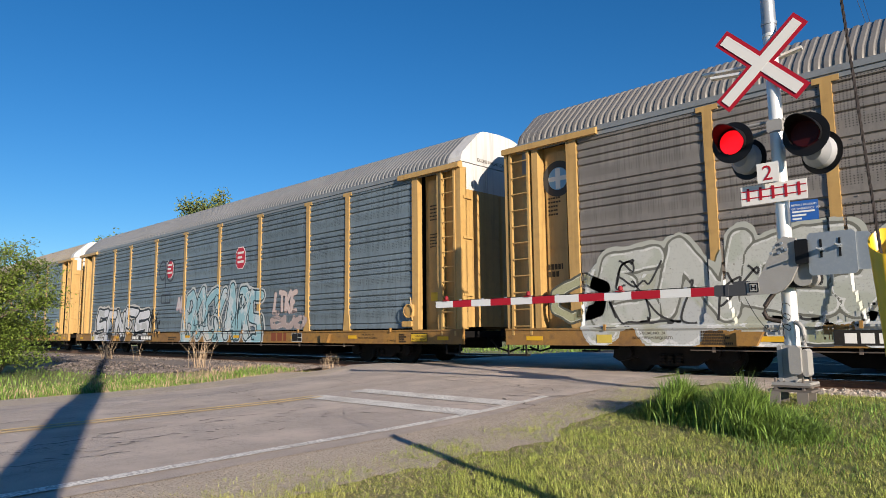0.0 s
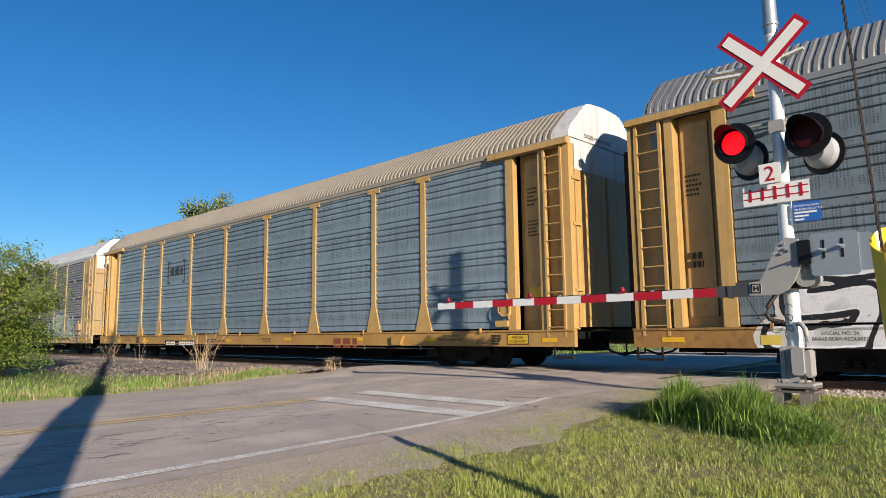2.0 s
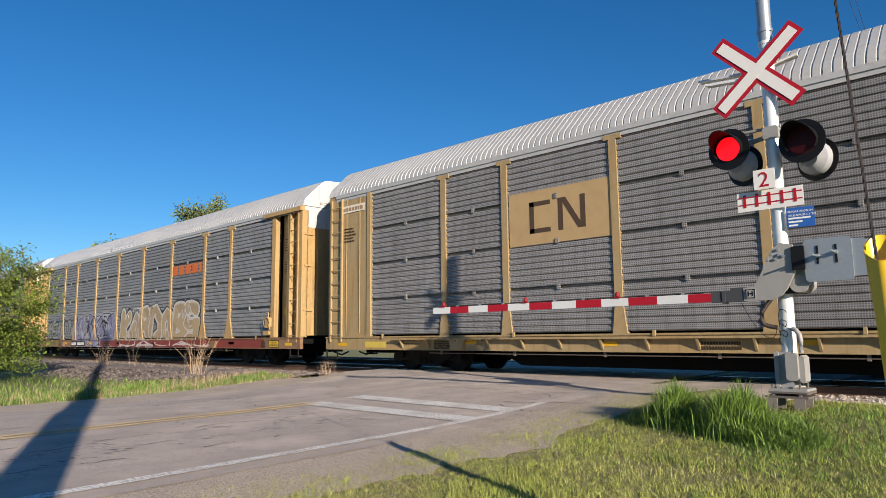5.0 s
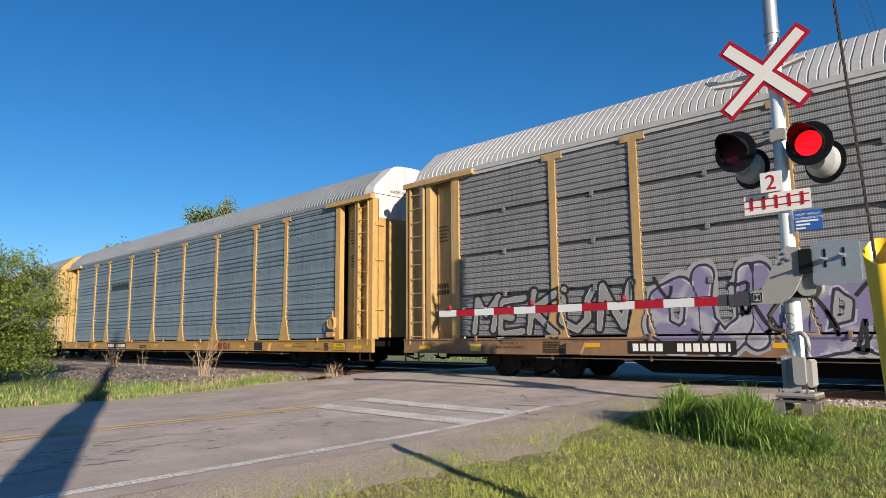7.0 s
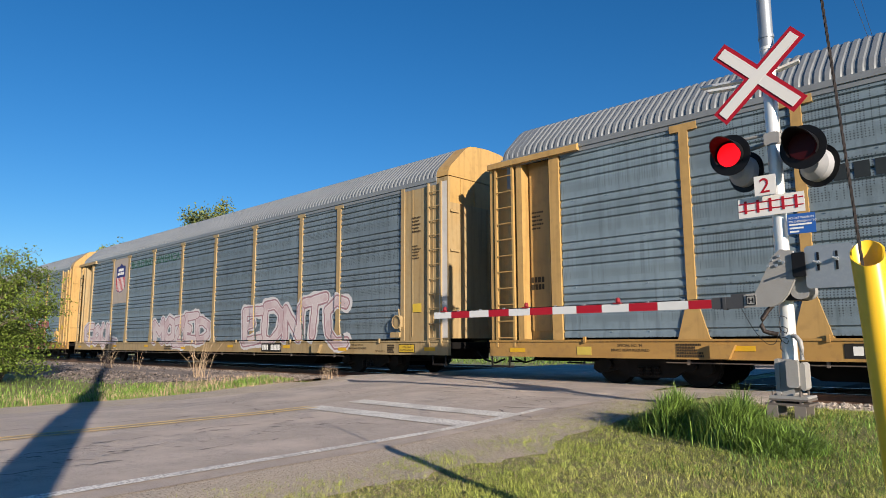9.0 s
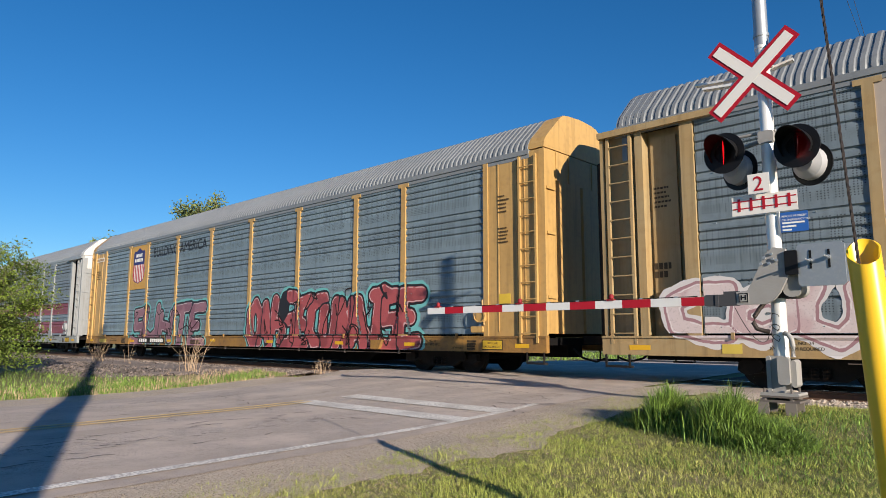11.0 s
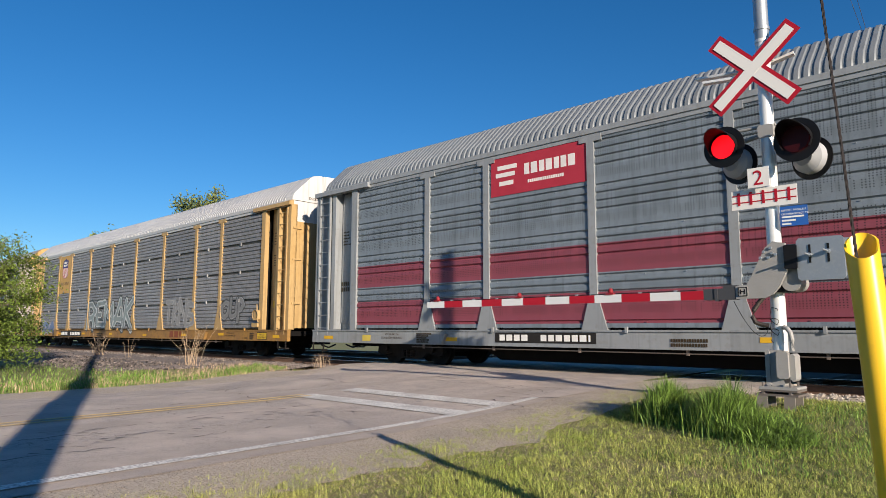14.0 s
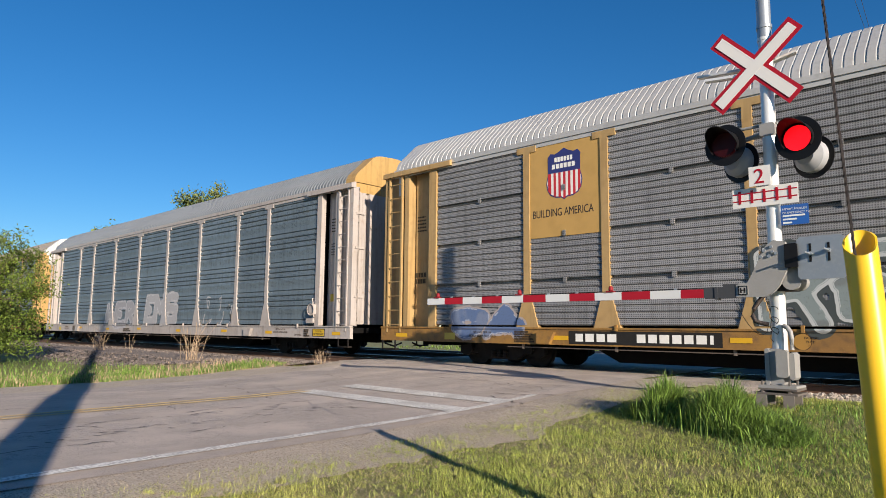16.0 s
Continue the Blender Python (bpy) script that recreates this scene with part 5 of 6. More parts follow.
def woody(name, label, at, height, spread, seed, leaves, leaf, mat, stems=6, base=0.1, gap=0.0, trunk=0.05):
    """A bush or tree: forking limbs, leaves in clumps round the twigs."""
    r = random.Random(seed)
    t = thing(name, label, name, at=at)
    wood, tips = Mesh(), []

    def grow(p, d, length, rad, depth):
        e = p + d * length
        wood.rod(p, e, rad, rad * 0.66, 6 if rad > 0.02 else 4, False)
        if depth == 0:
            tips.append((p, e))
            return
        for _ in range(r.choice((2, 3, 3))):
            nd = (d + Vector((r.gauss(0, 0.5), r.gauss(0, 0.5), r.gauss(0.12, 0.3)))).normalized()
            grow(p.lerp(e, r.uniform(0.55, 1.0)), nd, length * r.uniform(0.6, 0.85), rad * 0.6, depth - 1)
        tips.append((p.lerp(e, 0.5), e))
    for i in range(stems):
        a = 2 * math.pi * i / stems + r.uniform(-0.4, 0.4)
        s = spread / height * r.uniform(0.2, 1.0)
        d = Vector((math.cos(a) * s, math.sin(a) * s, 1)).normalized() if stems > 1 else Vector((0.05, 0.02, 1)).normalized()
        grow(Vector((math.cos(a) * 0.1, math.sin(a) * 0.1, -0.1)) if stems > 1 else Vector((0, 0, -0.2)), d, height * base, trunk, 4)
    part("stem" if stems > 1 else "trunk", wood, MAT["bark"], t)
    me = Mesh()
    per = max(1, int(leaves / len(tips)))
    for p, e in tips:
        if r.random() < gap:
            continue
        for _ in range(per):
            q = p.lerp(e, r.random()) + Vector((r.gauss(0, leaf * 1.6), r.gauss(0, leaf * 1.6), r.gauss(0, leaf * 1.3)))
            if q.z < 0.05:
                continue
            if stems > 1 and r.random() < 0.22:
                q.z *= r.uniform(0.15, 0.7)
            leaf_card(me, r, q, leaf * r.uniform(0.6, 1.3))
    part("crown", me, mat, t)
    return t


lawn()
tall_clump()
verge()
dry_weeds(-18.6, 9.0, 1.25, 26, 0.68, 21, "dry straw-coloured weed stalks by the ballast")
dry_weeds(-27.5, 9.6, 0.9, 30, 0.45, 22, "small dry weed stalks by the ballast")
dry_weeds(-24.5, 9.6, 0.9, 4, 0.25, 23, "thin dry weed stalks in the ballast")
dry_weeds(-14.5, 10.6, 0.5, 18, 0.18, 24, "small dry weeds at the crossing's edge")
woody("bush", "leafy green roadside bush with bare twigs", pose(-21.3, 3.55, -0.25), 4.6, 2.2, 31, 62000, 0.068, MAT["leaf"], stems=11, base=0.36, gap=0.12, trunk=0.035)
woody("bush", "leafy green roadside bush with bare twigs", pose(-24.5, 5.3, -0.25), 2.6, 2.0, 32, 9000, 0.09, MAT["leaf"], stems=8, base=0.36, gap=0.05, trunk=0.035)
woody("tree", "tall light green tree behind the train", pose(-60, 29.6, -0.2), 13.7, 5, 41, 15000, 0.24, MAT["far_leaf"], stems=1, base=0.42, trunk=0.3)
woody("tree", "far light green tree top behind the train", pose(-104, 39, -0.2), 14.2, 4, 42, 9000, 0.42, MAT["far_leaf"], stems=1, base=0.42, trunk=0.3)
woody("tree", "far light green tree top behind the train", pose(-120, 42, -0.2), 14.3, 4, 43, 9000, 0.42, MAT["far_leaf"], stems=1, base=0.42, trunk=0.3)


# ---------------------------------------------------------------- painted marks on the cars
# strokes on a grid of three columns a b c and five rows from the top
STROKES = {"S": "cbadgilonm", "E": "camo gh", "N": "ma ao oc", "F": "cam gh", "O": "bdjnlfb", "R": "mabfhg ho", "K": "am cgo", "A": "mbo jl", "M": "ma ah hc co",
           "T": "ac bn", "C": "cbdjno", "D": "mabflnm", "U": "adjnlfc", "H": "am co gi", "L": "amo", "Z": "acmo", "P": "mabfhg", "B": "mabfhlnm gh", "Q": "bdjnlfb ko", "W": "ajnhnlc"}


def letter_lines(word, x0, x1, z0, z1, r, slant):
    """For each letter the line segments of a hand-drawn fat letter; together they fill the box."""
    n, letters = len(word), []
    w = (x1 - x0) / n
    for i, ch in enumerate(word):
        lo, hi = z0 + r.uniform(-0.03, 0.12) * (z1 - z0), z1 + r.uniform(-0.22, 0.03) * (z1 - z0)
        cx = x0 + (i + 0.5) * w
        hw = w * r.uniform(0.34, 0.46)
        lean = slant + r.uniform(-0.12, 0.12)
        jit, segs = {}, []

        def at(p):
            if p not in jit:
                k = ord(p) - 97
                col, row = k % 3 - 1, k // 3
                z = hi - (hi - lo) * row / 4 + r.uniform(-0.06, 0.06) * (z1 - z0)
                jit[p] = (cx + col * hw + lean * (z - lo) + r.uniform(-0.08, 0.08) * w, z)
            return jit[p]
        for s in STROKES[ch].split():
            segs += [(at(a), at(b)) for a, b in zip(s, s[1:])]
        letters.append(segs)
    return letters


def along(x):
    """The rear bays of these cars are a little longer than the front ones."""
    return x + 0.24 * smooth01(15.0, 5.5, x) * smooth01(0.0, 2.5, x)


def surface_y(x, z):
    """How far paint stands out from the side of a car."""
    if z < 0.93:
        return -0.0515 if 0.57 < z < 0.855 else -0.0785
    if any(abs(x - p) < (0.13 if z > 1.55 else 0.13 + (1.55 - z) * 0.28) for p in POSTS) or x < REAR + 0.02 or x > 25.5:
        return -0.0435
    return -0.0045


def spray_material(fill, line, second, halo, fat, edge, glow_width, ragged):
    """Sprayed letters: the mesh carries each point's distance from the letters' strokes, the paint follows it."""
    m = material("spray_paint", fill, 0.5)
    nt = m.node_tree
    b = nt.nodes["Principled BSDF"]
    tc = nt.nodes.new("ShaderNodeTexCoord")

    def value(op, a, c):
        n = nt.nodes.new("ShaderNodeMath")
        n.operation = op
        for i, v in enumerate((a, c)):
            if isinstance(v, (int, float)):
                n.inputs[i].default_value = v
            else:
                nt.links.new(v, n.inputs[i])
        return n.outputs[0]

    def grain(scale, detail=3.0):
        n = nt.nodes.new("ShaderNodeTexNoise")
        n.inputs["Scale"].default_value, n.inputs["Detail"].default_value = scale, detail
        nt.links.new(tc.outputs["Object"], n.inputs["Vector"])
        return n.outputs["Fac"]

    def attribute(name):
        n = nt.nodes.new("ShaderNodeAttribute")
        n.attribute_name = name
        return n.outputs["Fac"]
    reach = value("ADD", attribute("reach"), value("MULTIPLY", value("SUBTRACT", grain(2.4), 0.5), 0.10))
    if ragged:
        reach = value("ADD", reach, value("MULTIPLY", value("SUBTRACT", grain(14.0, 6.0), 0.5), ragged))
    rgb = nt.nodes.new("ShaderNodeRGB")
    rgb.outputs[0].default_value = (*fill, 1)
    col = rgb.outputs[0]

    def over(fac, colour):
        nonlocal col
        mix = nt.nodes.new("ShaderNodeMix")
        mix.data_type = "RGBA"
        nt.links.new(fac, mix.inputs[0])
        nt.links.new(col, mix.inputs[6])
        mix.inputs[7].default_value = (*colour, 1)
        col = mix.outputs[2]
    soft = nt.nodes.new("ShaderNodeMapRange")
    soft.inputs[1].default_value, soft.inputs[2].default_value = 0.5, 0.56
    nt.links.new(grain(1.3, 2.0), soft.inputs[0])
    over(soft.outputs[0], second)
    light = tuple(min(1.0, c * 0.6 + 0.30) for c in fill)
    band = value("MULTIPLY", value("GREATER_THAN", reach, fat * 0.80), value("LESS_THAN", reach, fat * 0.95))
    over(value("MULTIPLY", band, value("GREATER_THAN", grain(2.6), 0.47)), light)
    over(value("MULTIPLY", value("GREATER_THAN", grain(30.0, 5.0), 0.6), 0.35), tuple(c * 0.5 for c in fill))
    over(value("MAXIMUM", value("GREATER_THAN", reach, fat), value("LESS_THAN", attribute("seam"), edge * 0.8)), line)
    over(value("GREATER_THAN", reach, fat + edge), halo)
    nt.links.new(col, b.inputs["Base Color"])
    limit = value("ADD", fat + edge, value("MULTIPLY", value("SUBTRACT", grain(1.6), 0.25), 2.0 * glow_width) if glow_width else 0.0)
    nt.links.new(value("LESS_THAN", reach, limit), b.inputs["Alpha"])
    return m


def sprayed(car, word, x0, x1, z0, z1, fill, line, halo=None, second=None, slant=0.1, fat=0.15, edge=0.045, seed=1, cell=0.04, lift=0.0, label="spray-painted letters", ragged=0.0):
    x0, x1 = along(x0), along(x1)
    r = random.Random(seed)
    letters = letter_lines(word, x0 + fat, x1 - fat, z0 + fat, z1 - fat, r, slant)
    glow_width = 0.14 if halo else 0.0
    pad = fat + edge + 2 * glow_width + 0.1
    xs = np.arange(max(0.06, x0 - pad), min(LEN - 0.08, x1 + pad + abs(slant)), cell)
    zs = np.arange(max(0.548, z0 - pad), z1 + pad, cell)
    X, Z = np.meshgrid(xs, zs)
    near, next_near = np.full(X.shape, 9.0), np.full(X.shape, 9.0)
    for segs in letters:
        d = np.full(X.shape, 9.0)
        for (ax, az), (bx, bz) in segs:
            dx, dz = bx - ax, bz - az
            u = np.clip(((X - ax) * dx + (Z - az) * dz) / (dx * dx + dz * dz + 1e-9), 0, 1)
            d = np.minimum(d, np.hypot(X - ax - u * dx, Z - az - u * dz))
        next_near = np.minimum(next_near, np.maximum(near, d))
        near = np.minimum(near, d)
    w = len(xs)
    keep = near < fat + edge + 1.6 * glow_width + 0.1
    keep = keep[:-1, :-1] | keep[1:, :-1] | keep[:-1, 1:] | keep[1:, 1:]
    faces = [(j * w + i, j * w + i + 1, (j + 1) * w + i + 1, (j + 1) * w + i) for j, i in zip(*np.nonzero(keep))]
    depth = [surface_y(x, z) for x, z in zip(X.ravel(), Z.ravel())]
    faces = [f for f in faces if max(depth[v] for v in f) - min(depth[v] for v in f) < 0.03 or fat > 0.3]
    used = sorted({v for f in faces for v in f})
    index = {v: n for n, v in enumerate(used)}
    me = Mesh()
    fx, fz = X.ravel(), Z.ravel()
    me.v = [(float(fx[v]), surface_y(fx[v], fz[v]) - lift, float(fz[v])) for v in used]
    me.f = [tuple(index[v] for v in f) for f in faces]
    data = me.data("graffiti", spray_material(fill, line, second or fill, halo or line, fat, edge, glow_width, ragged))
    for name, values in (("reach", near), ("seam", next_near - near)):
        layer = data.attributes.new(name, "FLOAT", "POINT")
        layer.data.foreach_set("value", values.ravel()[used].astype(np.float32))
    part("graffiti", data, None, car, label, at=pose(0, -HALF, 0))


def tag_lines(car, x0, x1, z0, z1, colour, seed, n=5, thick=0.03):
    """Thin scribbled tags."""
    x0, x1 = along(x0), along(x1)
    r, me = random.Random(seed), Mesh()
    for _ in range(n):
        pts = [(r.uniform(x0, x1), r.uniform(z0, z1))]
        for _ in range(6):
            p = pts[-1]
            pts.append((min(x1, max(x0, p[0] + r.uniform(-0.25, 0.4))), min(z1, max(z0, p[1] + r.uniform(-0.55, 0.55)))))
        line = []
        for i in range(1, len(pts) - 2):
            for u in range(6):
                t = u / 6
                line.append(tuple(0.5 * (2 * b + (c - a) * t + (2 * a - 5 * b + 4 * c - d) * t * t + (3 * b - a - 3 * c + d) * t ** 3) for a, b, c, d in zip(*pts[i - 1:i + 3])))
        for p, q in zip(line, line[1:]):
            y = min(surface_y(*p), surface_y(*q)) - 0.005
            dx, dz = q[0] - p[0], q[1] - p[1]
            l = math.hypot(dx, dz) + 1e-6
            nx, nz = -dz / l * thick / 2, dx / l * thick / 2
            me.add([(p[0] - nx, y, p[1] - nz), (q[0] - nx, y, q[1] - nz), (q[0] + nx, y, q[1] + nz), (p[0] + nx, y, p[1] + nz)], [(0, 1, 2, 3)])
    tagged(part("graffiti", me, paint(colour), car, "thin scribbled paint lines", at=pose(0, -HALF, 0)), kind="stuff")


def plate(car, name, x0, x1, z0, z1, colour, y=-0.0545, label="", thick=0.003, corner=0.0):
    x0, x1 = along(x0), along(x1)
    return part(name, Mesh().box(x0, x1, y - thick, y, z0, z1, corner), paint(colour), car, label, at=pose(0, -HALF, 0))


def bars(parent, x0, x1, z0, z1, colour, rows=1, y=-0.0585, seed=1, name="lettering", gap=0.35, chunk=0.0):
    """Marks that cannot be read: rows of short plain bars."""
    x0, x1 = along(x0), along(x1)
    me, r = Mesh(), random.Random(seed)
    h = (z1 - z0) / (rows + (rows - 1) * gap)
    for i in range(rows):
        z = z1 - h - i * h * (1 + gap)
        x, end = x0, x1 - (r.uniform(0, 0.35) * (x1 - x0) if rows > 1 else 0)
        while x < end - 0.02:
            w = (chunk or h * 0.62) * r.uniform(0.85, 1.15)
            if rows == 1 and h >= 0.2:
                part("letter_block", Mesh().box(x, min(end, x + w), y - 0.0025, y, z, z + h), paint(colour), parent, at=pose(0, -HALF, 0) if parent.type == "EMPTY" else Matrix.Identity(4))
            else:
                me.box(x, min(end, x + w), y - 0.0025, y, z, z + h)
            x += w * 1.32
    if not me.v:
        return None
    return tagged(part(name, me, paint(colour), parent, at=pose(0, -HALF, 0) if parent.type == "EMPTY" else Matrix.Identity(4)), kind="stuff")


def mark_plate(car, x0, x1, z0, z1, split=0.42, back=(0.02, 0.018, 0.016), fore=(0.75, 0.74, 0.7)):
    p = plate(car, "mark_plate", x0, x1, z0, z1, back, label="black plate with pale reporting marks")
    w, h = x1 - x0, z1 - z0
    bars(p, x0 + w * 0.05, x0 + w * 0.36, z0 + h * 0.2, z0 + h * 0.8, fore, seed=3, chunk=w * 0.31 / 5.2)
    bars(p, x0 + w * 0.48, x1 - w * 0.05, z0 + h * 0.2, z0 + h * 0.8, fore, seed=4, chunk=w * 0.47 / 7.8)


def words(car, body, x, z, size, colour, y=-0.0525, width=None):
    return text("lettering", body, size, paint(colour), car, pose(along(x), -HALF + y, z, 90, 0, 0), width)


def shield(car, x0, x1, z0, z1, y):
    """A railway shield emblem: blue field over red and white stripes."""
    x0, x1 = along(x0), along(x1)
    w, h, cx = x1 - x0, z1 - z0, (x0 + x1) / 2

    def outline(s):
        half = [(0.0, 1.0), (0.12, 0.94), (0.26, 0.90), (0.38, 0.92), (0.46, 0.84), (0.41, 0.74), (0.40, 0.62), (0.46, 0.48), (0.5, 0.34), (0.47, 0.2), (0.38, 0.1), (0.24, 0.05), (0.08, 0.04), (0.0, 0.0)]
        pts = half + [(-a, b) for a, b in half[-2:0:-1]]
        return [(cx + a * w * s, z0 + h / 2 + (b - 0.5) * h * s) for a, b in pts]
    em = part("emblem", Mesh().prism(outline(1.0)[::-1], y - 0.002, y), paint((0.03, 0.04, 0.16)), car, "blue, red and white shield emblem", at=pose(0, -HALF, 0))
    part("emblem_rim", Mesh().prism(outline(0.95)[::-1], y - 0.004, y - 0.0025), paint((0.72, 0.7, 0.66)), em)

    def inside(x, s=0.90):
        pts = outline(s)
        zs = []
        for (ax, az), (bx, bz) in zip(pts, pts[1:] + pts[:1]):
            if (ax - x) * (bx - x) < 0:
                zs.append(az + (bz - az) * (x - ax) / (bx - ax))
        return (min(zs), max(zs)) if len(zs) >= 2 else None
    blue, red = Mesh(), Mesh()
    split = z0 + h * 0.53
    n = 40
    for i in range(n):
        a, b = cx + (i / n - 0.5) * w * 0.9, cx + ((i + 1) / n - 0.5) * w * 0.9
        s = inside((a + b) / 2 + 1e-4, 0.97)
        if not s:
            continue
        if s[1] > split:
            blue.add([(a, y - 0.0045, split), (b, y - 0.0045, split), (b, y - 0.0045, s[1]), (a, y - 0.0045, s[1])], [(0, 1, 2, 3)])
        if int(i / n * 13) % 2 == 0 and s[0] < split:
            red.add([(a, y - 0.0045, s[0]), (b, y - 0.0045, s[0]), (b, y - 0.0045, split), (a, y - 0.0045, split)], [(0, 1, 2, 3)])
    part("emblem_field", blue, paint((0.03, 0.04, 0.16)), em)
    part("emblem_stripes", red, paint((0.45, 0.03, 0.04)), em)
    me = Mesh()
    for z, k in ((z0 + h * 0.74, 0.52), (z0 + h * 0.61, 0.66)):
        for j in range(6):
            a = cx - k * w / 2 + j * k * w / 6
            me.box(a, a + k * w / 8, y - 0.0075, y - 0.005, z, z + h * 0.09)
    tagged(part("emblem_bars", me, paint((0.75, 0.74, 0.7)), em), kind="stuff")


def disc(car, name, x, z, rad, colour, y, label="", n=28):
    return part(name, Mesh().prism([(x + rad * math.cos(-2 * math.pi * i / n), z + rad * math.sin(-2 * math.pi * i / n)) for i in range(n)], y - 0.003, y), paint(colour), car, label, at=pose(0, -HALF, 0) if car.type == "EMPTY" else Matrix.Identity(4))


WHITE, BLACK, TEAL, SKY, TAN = (0.62, 0.62, 0.62), (0.02, 0.02, 0.022), (0.16, 0.42, 0.42), (0.30, 0.47, 0.52), (0.46, 0.33, 0.17)
AMBER, RUST = (0.62, 0.36, 0.02), (0.20, 0.06, 0.03)
for k, car, c in CARS:
    r = random.Random(100 + k)
    # amber reflector strips, small stencils on sill and doors
    for x in (0.55, 5.2, 8.9, 12.6, 16.4, 20.0, 22.9, 26.45):
        z = r.uniform(0.62, 0.7) if x not in (0.55, 26.45) else 0.64
        plate(car, "reflector", x, x + 0.38, z, z + 0.09, AMBER, label="amber reflector strip")
    dark = (0.05, 0.035, 0.02)
    bars(car, 25.05, 25.36, 0.58, 0.80, dark, 4, seed=k + 1)
    words(car, "SPECIAL NO. 24", 23.5, 0.76, 0.075, dark)
    words(car, "BRAKE BEAM REQUIRED", 23.36, 0.67, 0.075, dark)
    words(car, '28" WHEELS', 24.55, 0.60, 0.07, dark)
    p = plate(car, "placard", 25.5, 26.1, 0.585, 0.815, (0.02, 0.018, 0.012), y=-0.0545, label="yellow placard with a black rim")
    part("placard_face", Mesh().box(25.52, 26.08, -0.0605, -0.058, 0.605, 0.795), paint((0.55, 0.36, 0.03)), p)
    words(car, "THIS CAR", 25.64, 0.715, 0.075, dark, y=-0.0615)
    words(car, "EXCESS HEIGHT", 25.55, 0.63, 0.075, dark, y=-0.0615, width=0.5)
    bars(car, 11.0, 11.9, 0.60, 0.74, dark, 2, seed=k + 2)
    bars(car, 4.2, 4.75, 0.58, 0.82, dark, 5, seed=k + 6)
    recess = c["rear"] == "recess"
    dy = 0.196 if recess else -0.032
    if recess:
        bars(car, 1.0, 1.3, 3.35, 3.75, dark, 5, y=dy, seed=k + 3, chunk=0.05, gap=1.3)
        bars(car, 0.95, 1.32, 2.0, 2.28, dark, 2, y=dy, seed=k + 4)
    else:
        bars(car, 0.75, 1.25, 3.6, 4.0, dark, 5, y=dy, seed=k + 3, chunk=0.05, gap=1.3)
        plate(car, "sticker", 0.62, 1.55, 4.45, 4.66, (0.66, 0.6, 0.5), y=dy, label="pale printed sticker")
        bars(car, 0.6, 1.5, 4.5, 4.6, (0.3, 0.2, 0.12), 1, y=dy - 0.004, seed=k, chunk=0.1)
    fy = 0.196 if c["front"] == "recess" else -0.032
    fx = 25.98
    bars(car, fx, fx + 0.33, 3.7, 4.1, dark, 5, y=fy, seed=k + 8, chunk=0.04, gap=1.6)
    bars(car, fx, fx + 0.32, 3.0, 3.35, dark, 5, y=fy, seed=k + 9, chunk=0.04, gap=1.6)
    plate(car, "sticker", fx + 0.02, fx + 0.34, 1.62, 1.84, (0.6, 0.42, 0.05), y=fy, label="yellow warning sticker")
    plate(car, "sticker", 1.62 if not recess else 2.1, 2.42, 0.60, 0.76, (0.55, 0.42, 0.08), label="yellow warning sticker")
    words(car, "SPECIAL NO. 24", 3.0, 0.76, 0.075, dark)
    words(car, "BRAKE BEAM REQUIRED", 2.86, 0.67, 0.075, dark)
    if c["hood"] == "white":
        t = text("lettering", "EXCESS HEIGHT CAR", 0.12, paint(dark), car, pose(LEN - 0.003, -0.9, 5.12, 90, 0, 90))

K = {k: car for k, car, c in CARS}
# car 0
sprayed(K[0], "HHMHHH", 1.6, 13.2, 0.4, 2.15, (0.40, 0.415, 0.41), (0.40, 0.415, 0.41), second=(0.34, 0.35, 0.28), fat=0.42, edge=0.02, seed=2, ragged=0.12, label="pale grey spray-paint over the lower screens")
sprayed(K[0], "ENCAROS", 1.9, 12.5, 0.95, 2.5, (0.42, 0.43, 0.40), (0.13, 0.13, 0.11), halo=(0.36, 0.37, 0.33), second=(0.36, 0.38, 0.33), fat=0.2, lift=0.002, seed=3, label="faded white and grey spray-painted letters")
sprayed(K[0], "UKA", 5.2, 10.4, 0.6, 1.1, (0.40, 0.41, 0.38), (0.05, 0.05, 0.05), second=(0.25, 0.27, 0.17), fat=0.11, lift=0.002, seed=4)
sprayed(K[0], "O", 1.0, 2.3, 0.9, 2.0, (0.33, 0.33, 0.2), (0.08, 0.08, 0.06), fat=0.09, lift=0.002, seed=5)
e = disc(K[0], "round_emblem", 1.36, 4.15, 0.40, (0.05, 0.05, 0.05), 0.198, "round black, blue and white emblem")
d2 = disc(e, "emblem_field", 1.36, 4.15, 0.25, (0.22, 0.42, 0.6), 0.1945)
part("emblem_cross", Mesh().box(1.30, 1.42, 0.185, 0.1905, 3.92, 4.38).box(1.12, 1.60, 0.186, 0.1908, 4.1, 4.2), paint((0.7, 0.7, 0.66)), e)
mark_plate(K[0], 6.3, 9.3, 0.56, 0.82)
# car 1
sprayed(K[1], "SENFS", 2.2, 8.7, 0.5, 2.15, (0.60, 0.60, 0.62), (0.012, 0.012, 0.014), halo=(0.50, 0.47, 0.43), second=(0.42, 0.43, 0.42), fat=0.17, edge=0.09, slant=0.35, seed=11, label="white spray-painted letters with thick black outlines")
tag_lines(K[1], 8.95, 10.0, 0.6, 1.9, BLACK, 12, 7, 0.06)
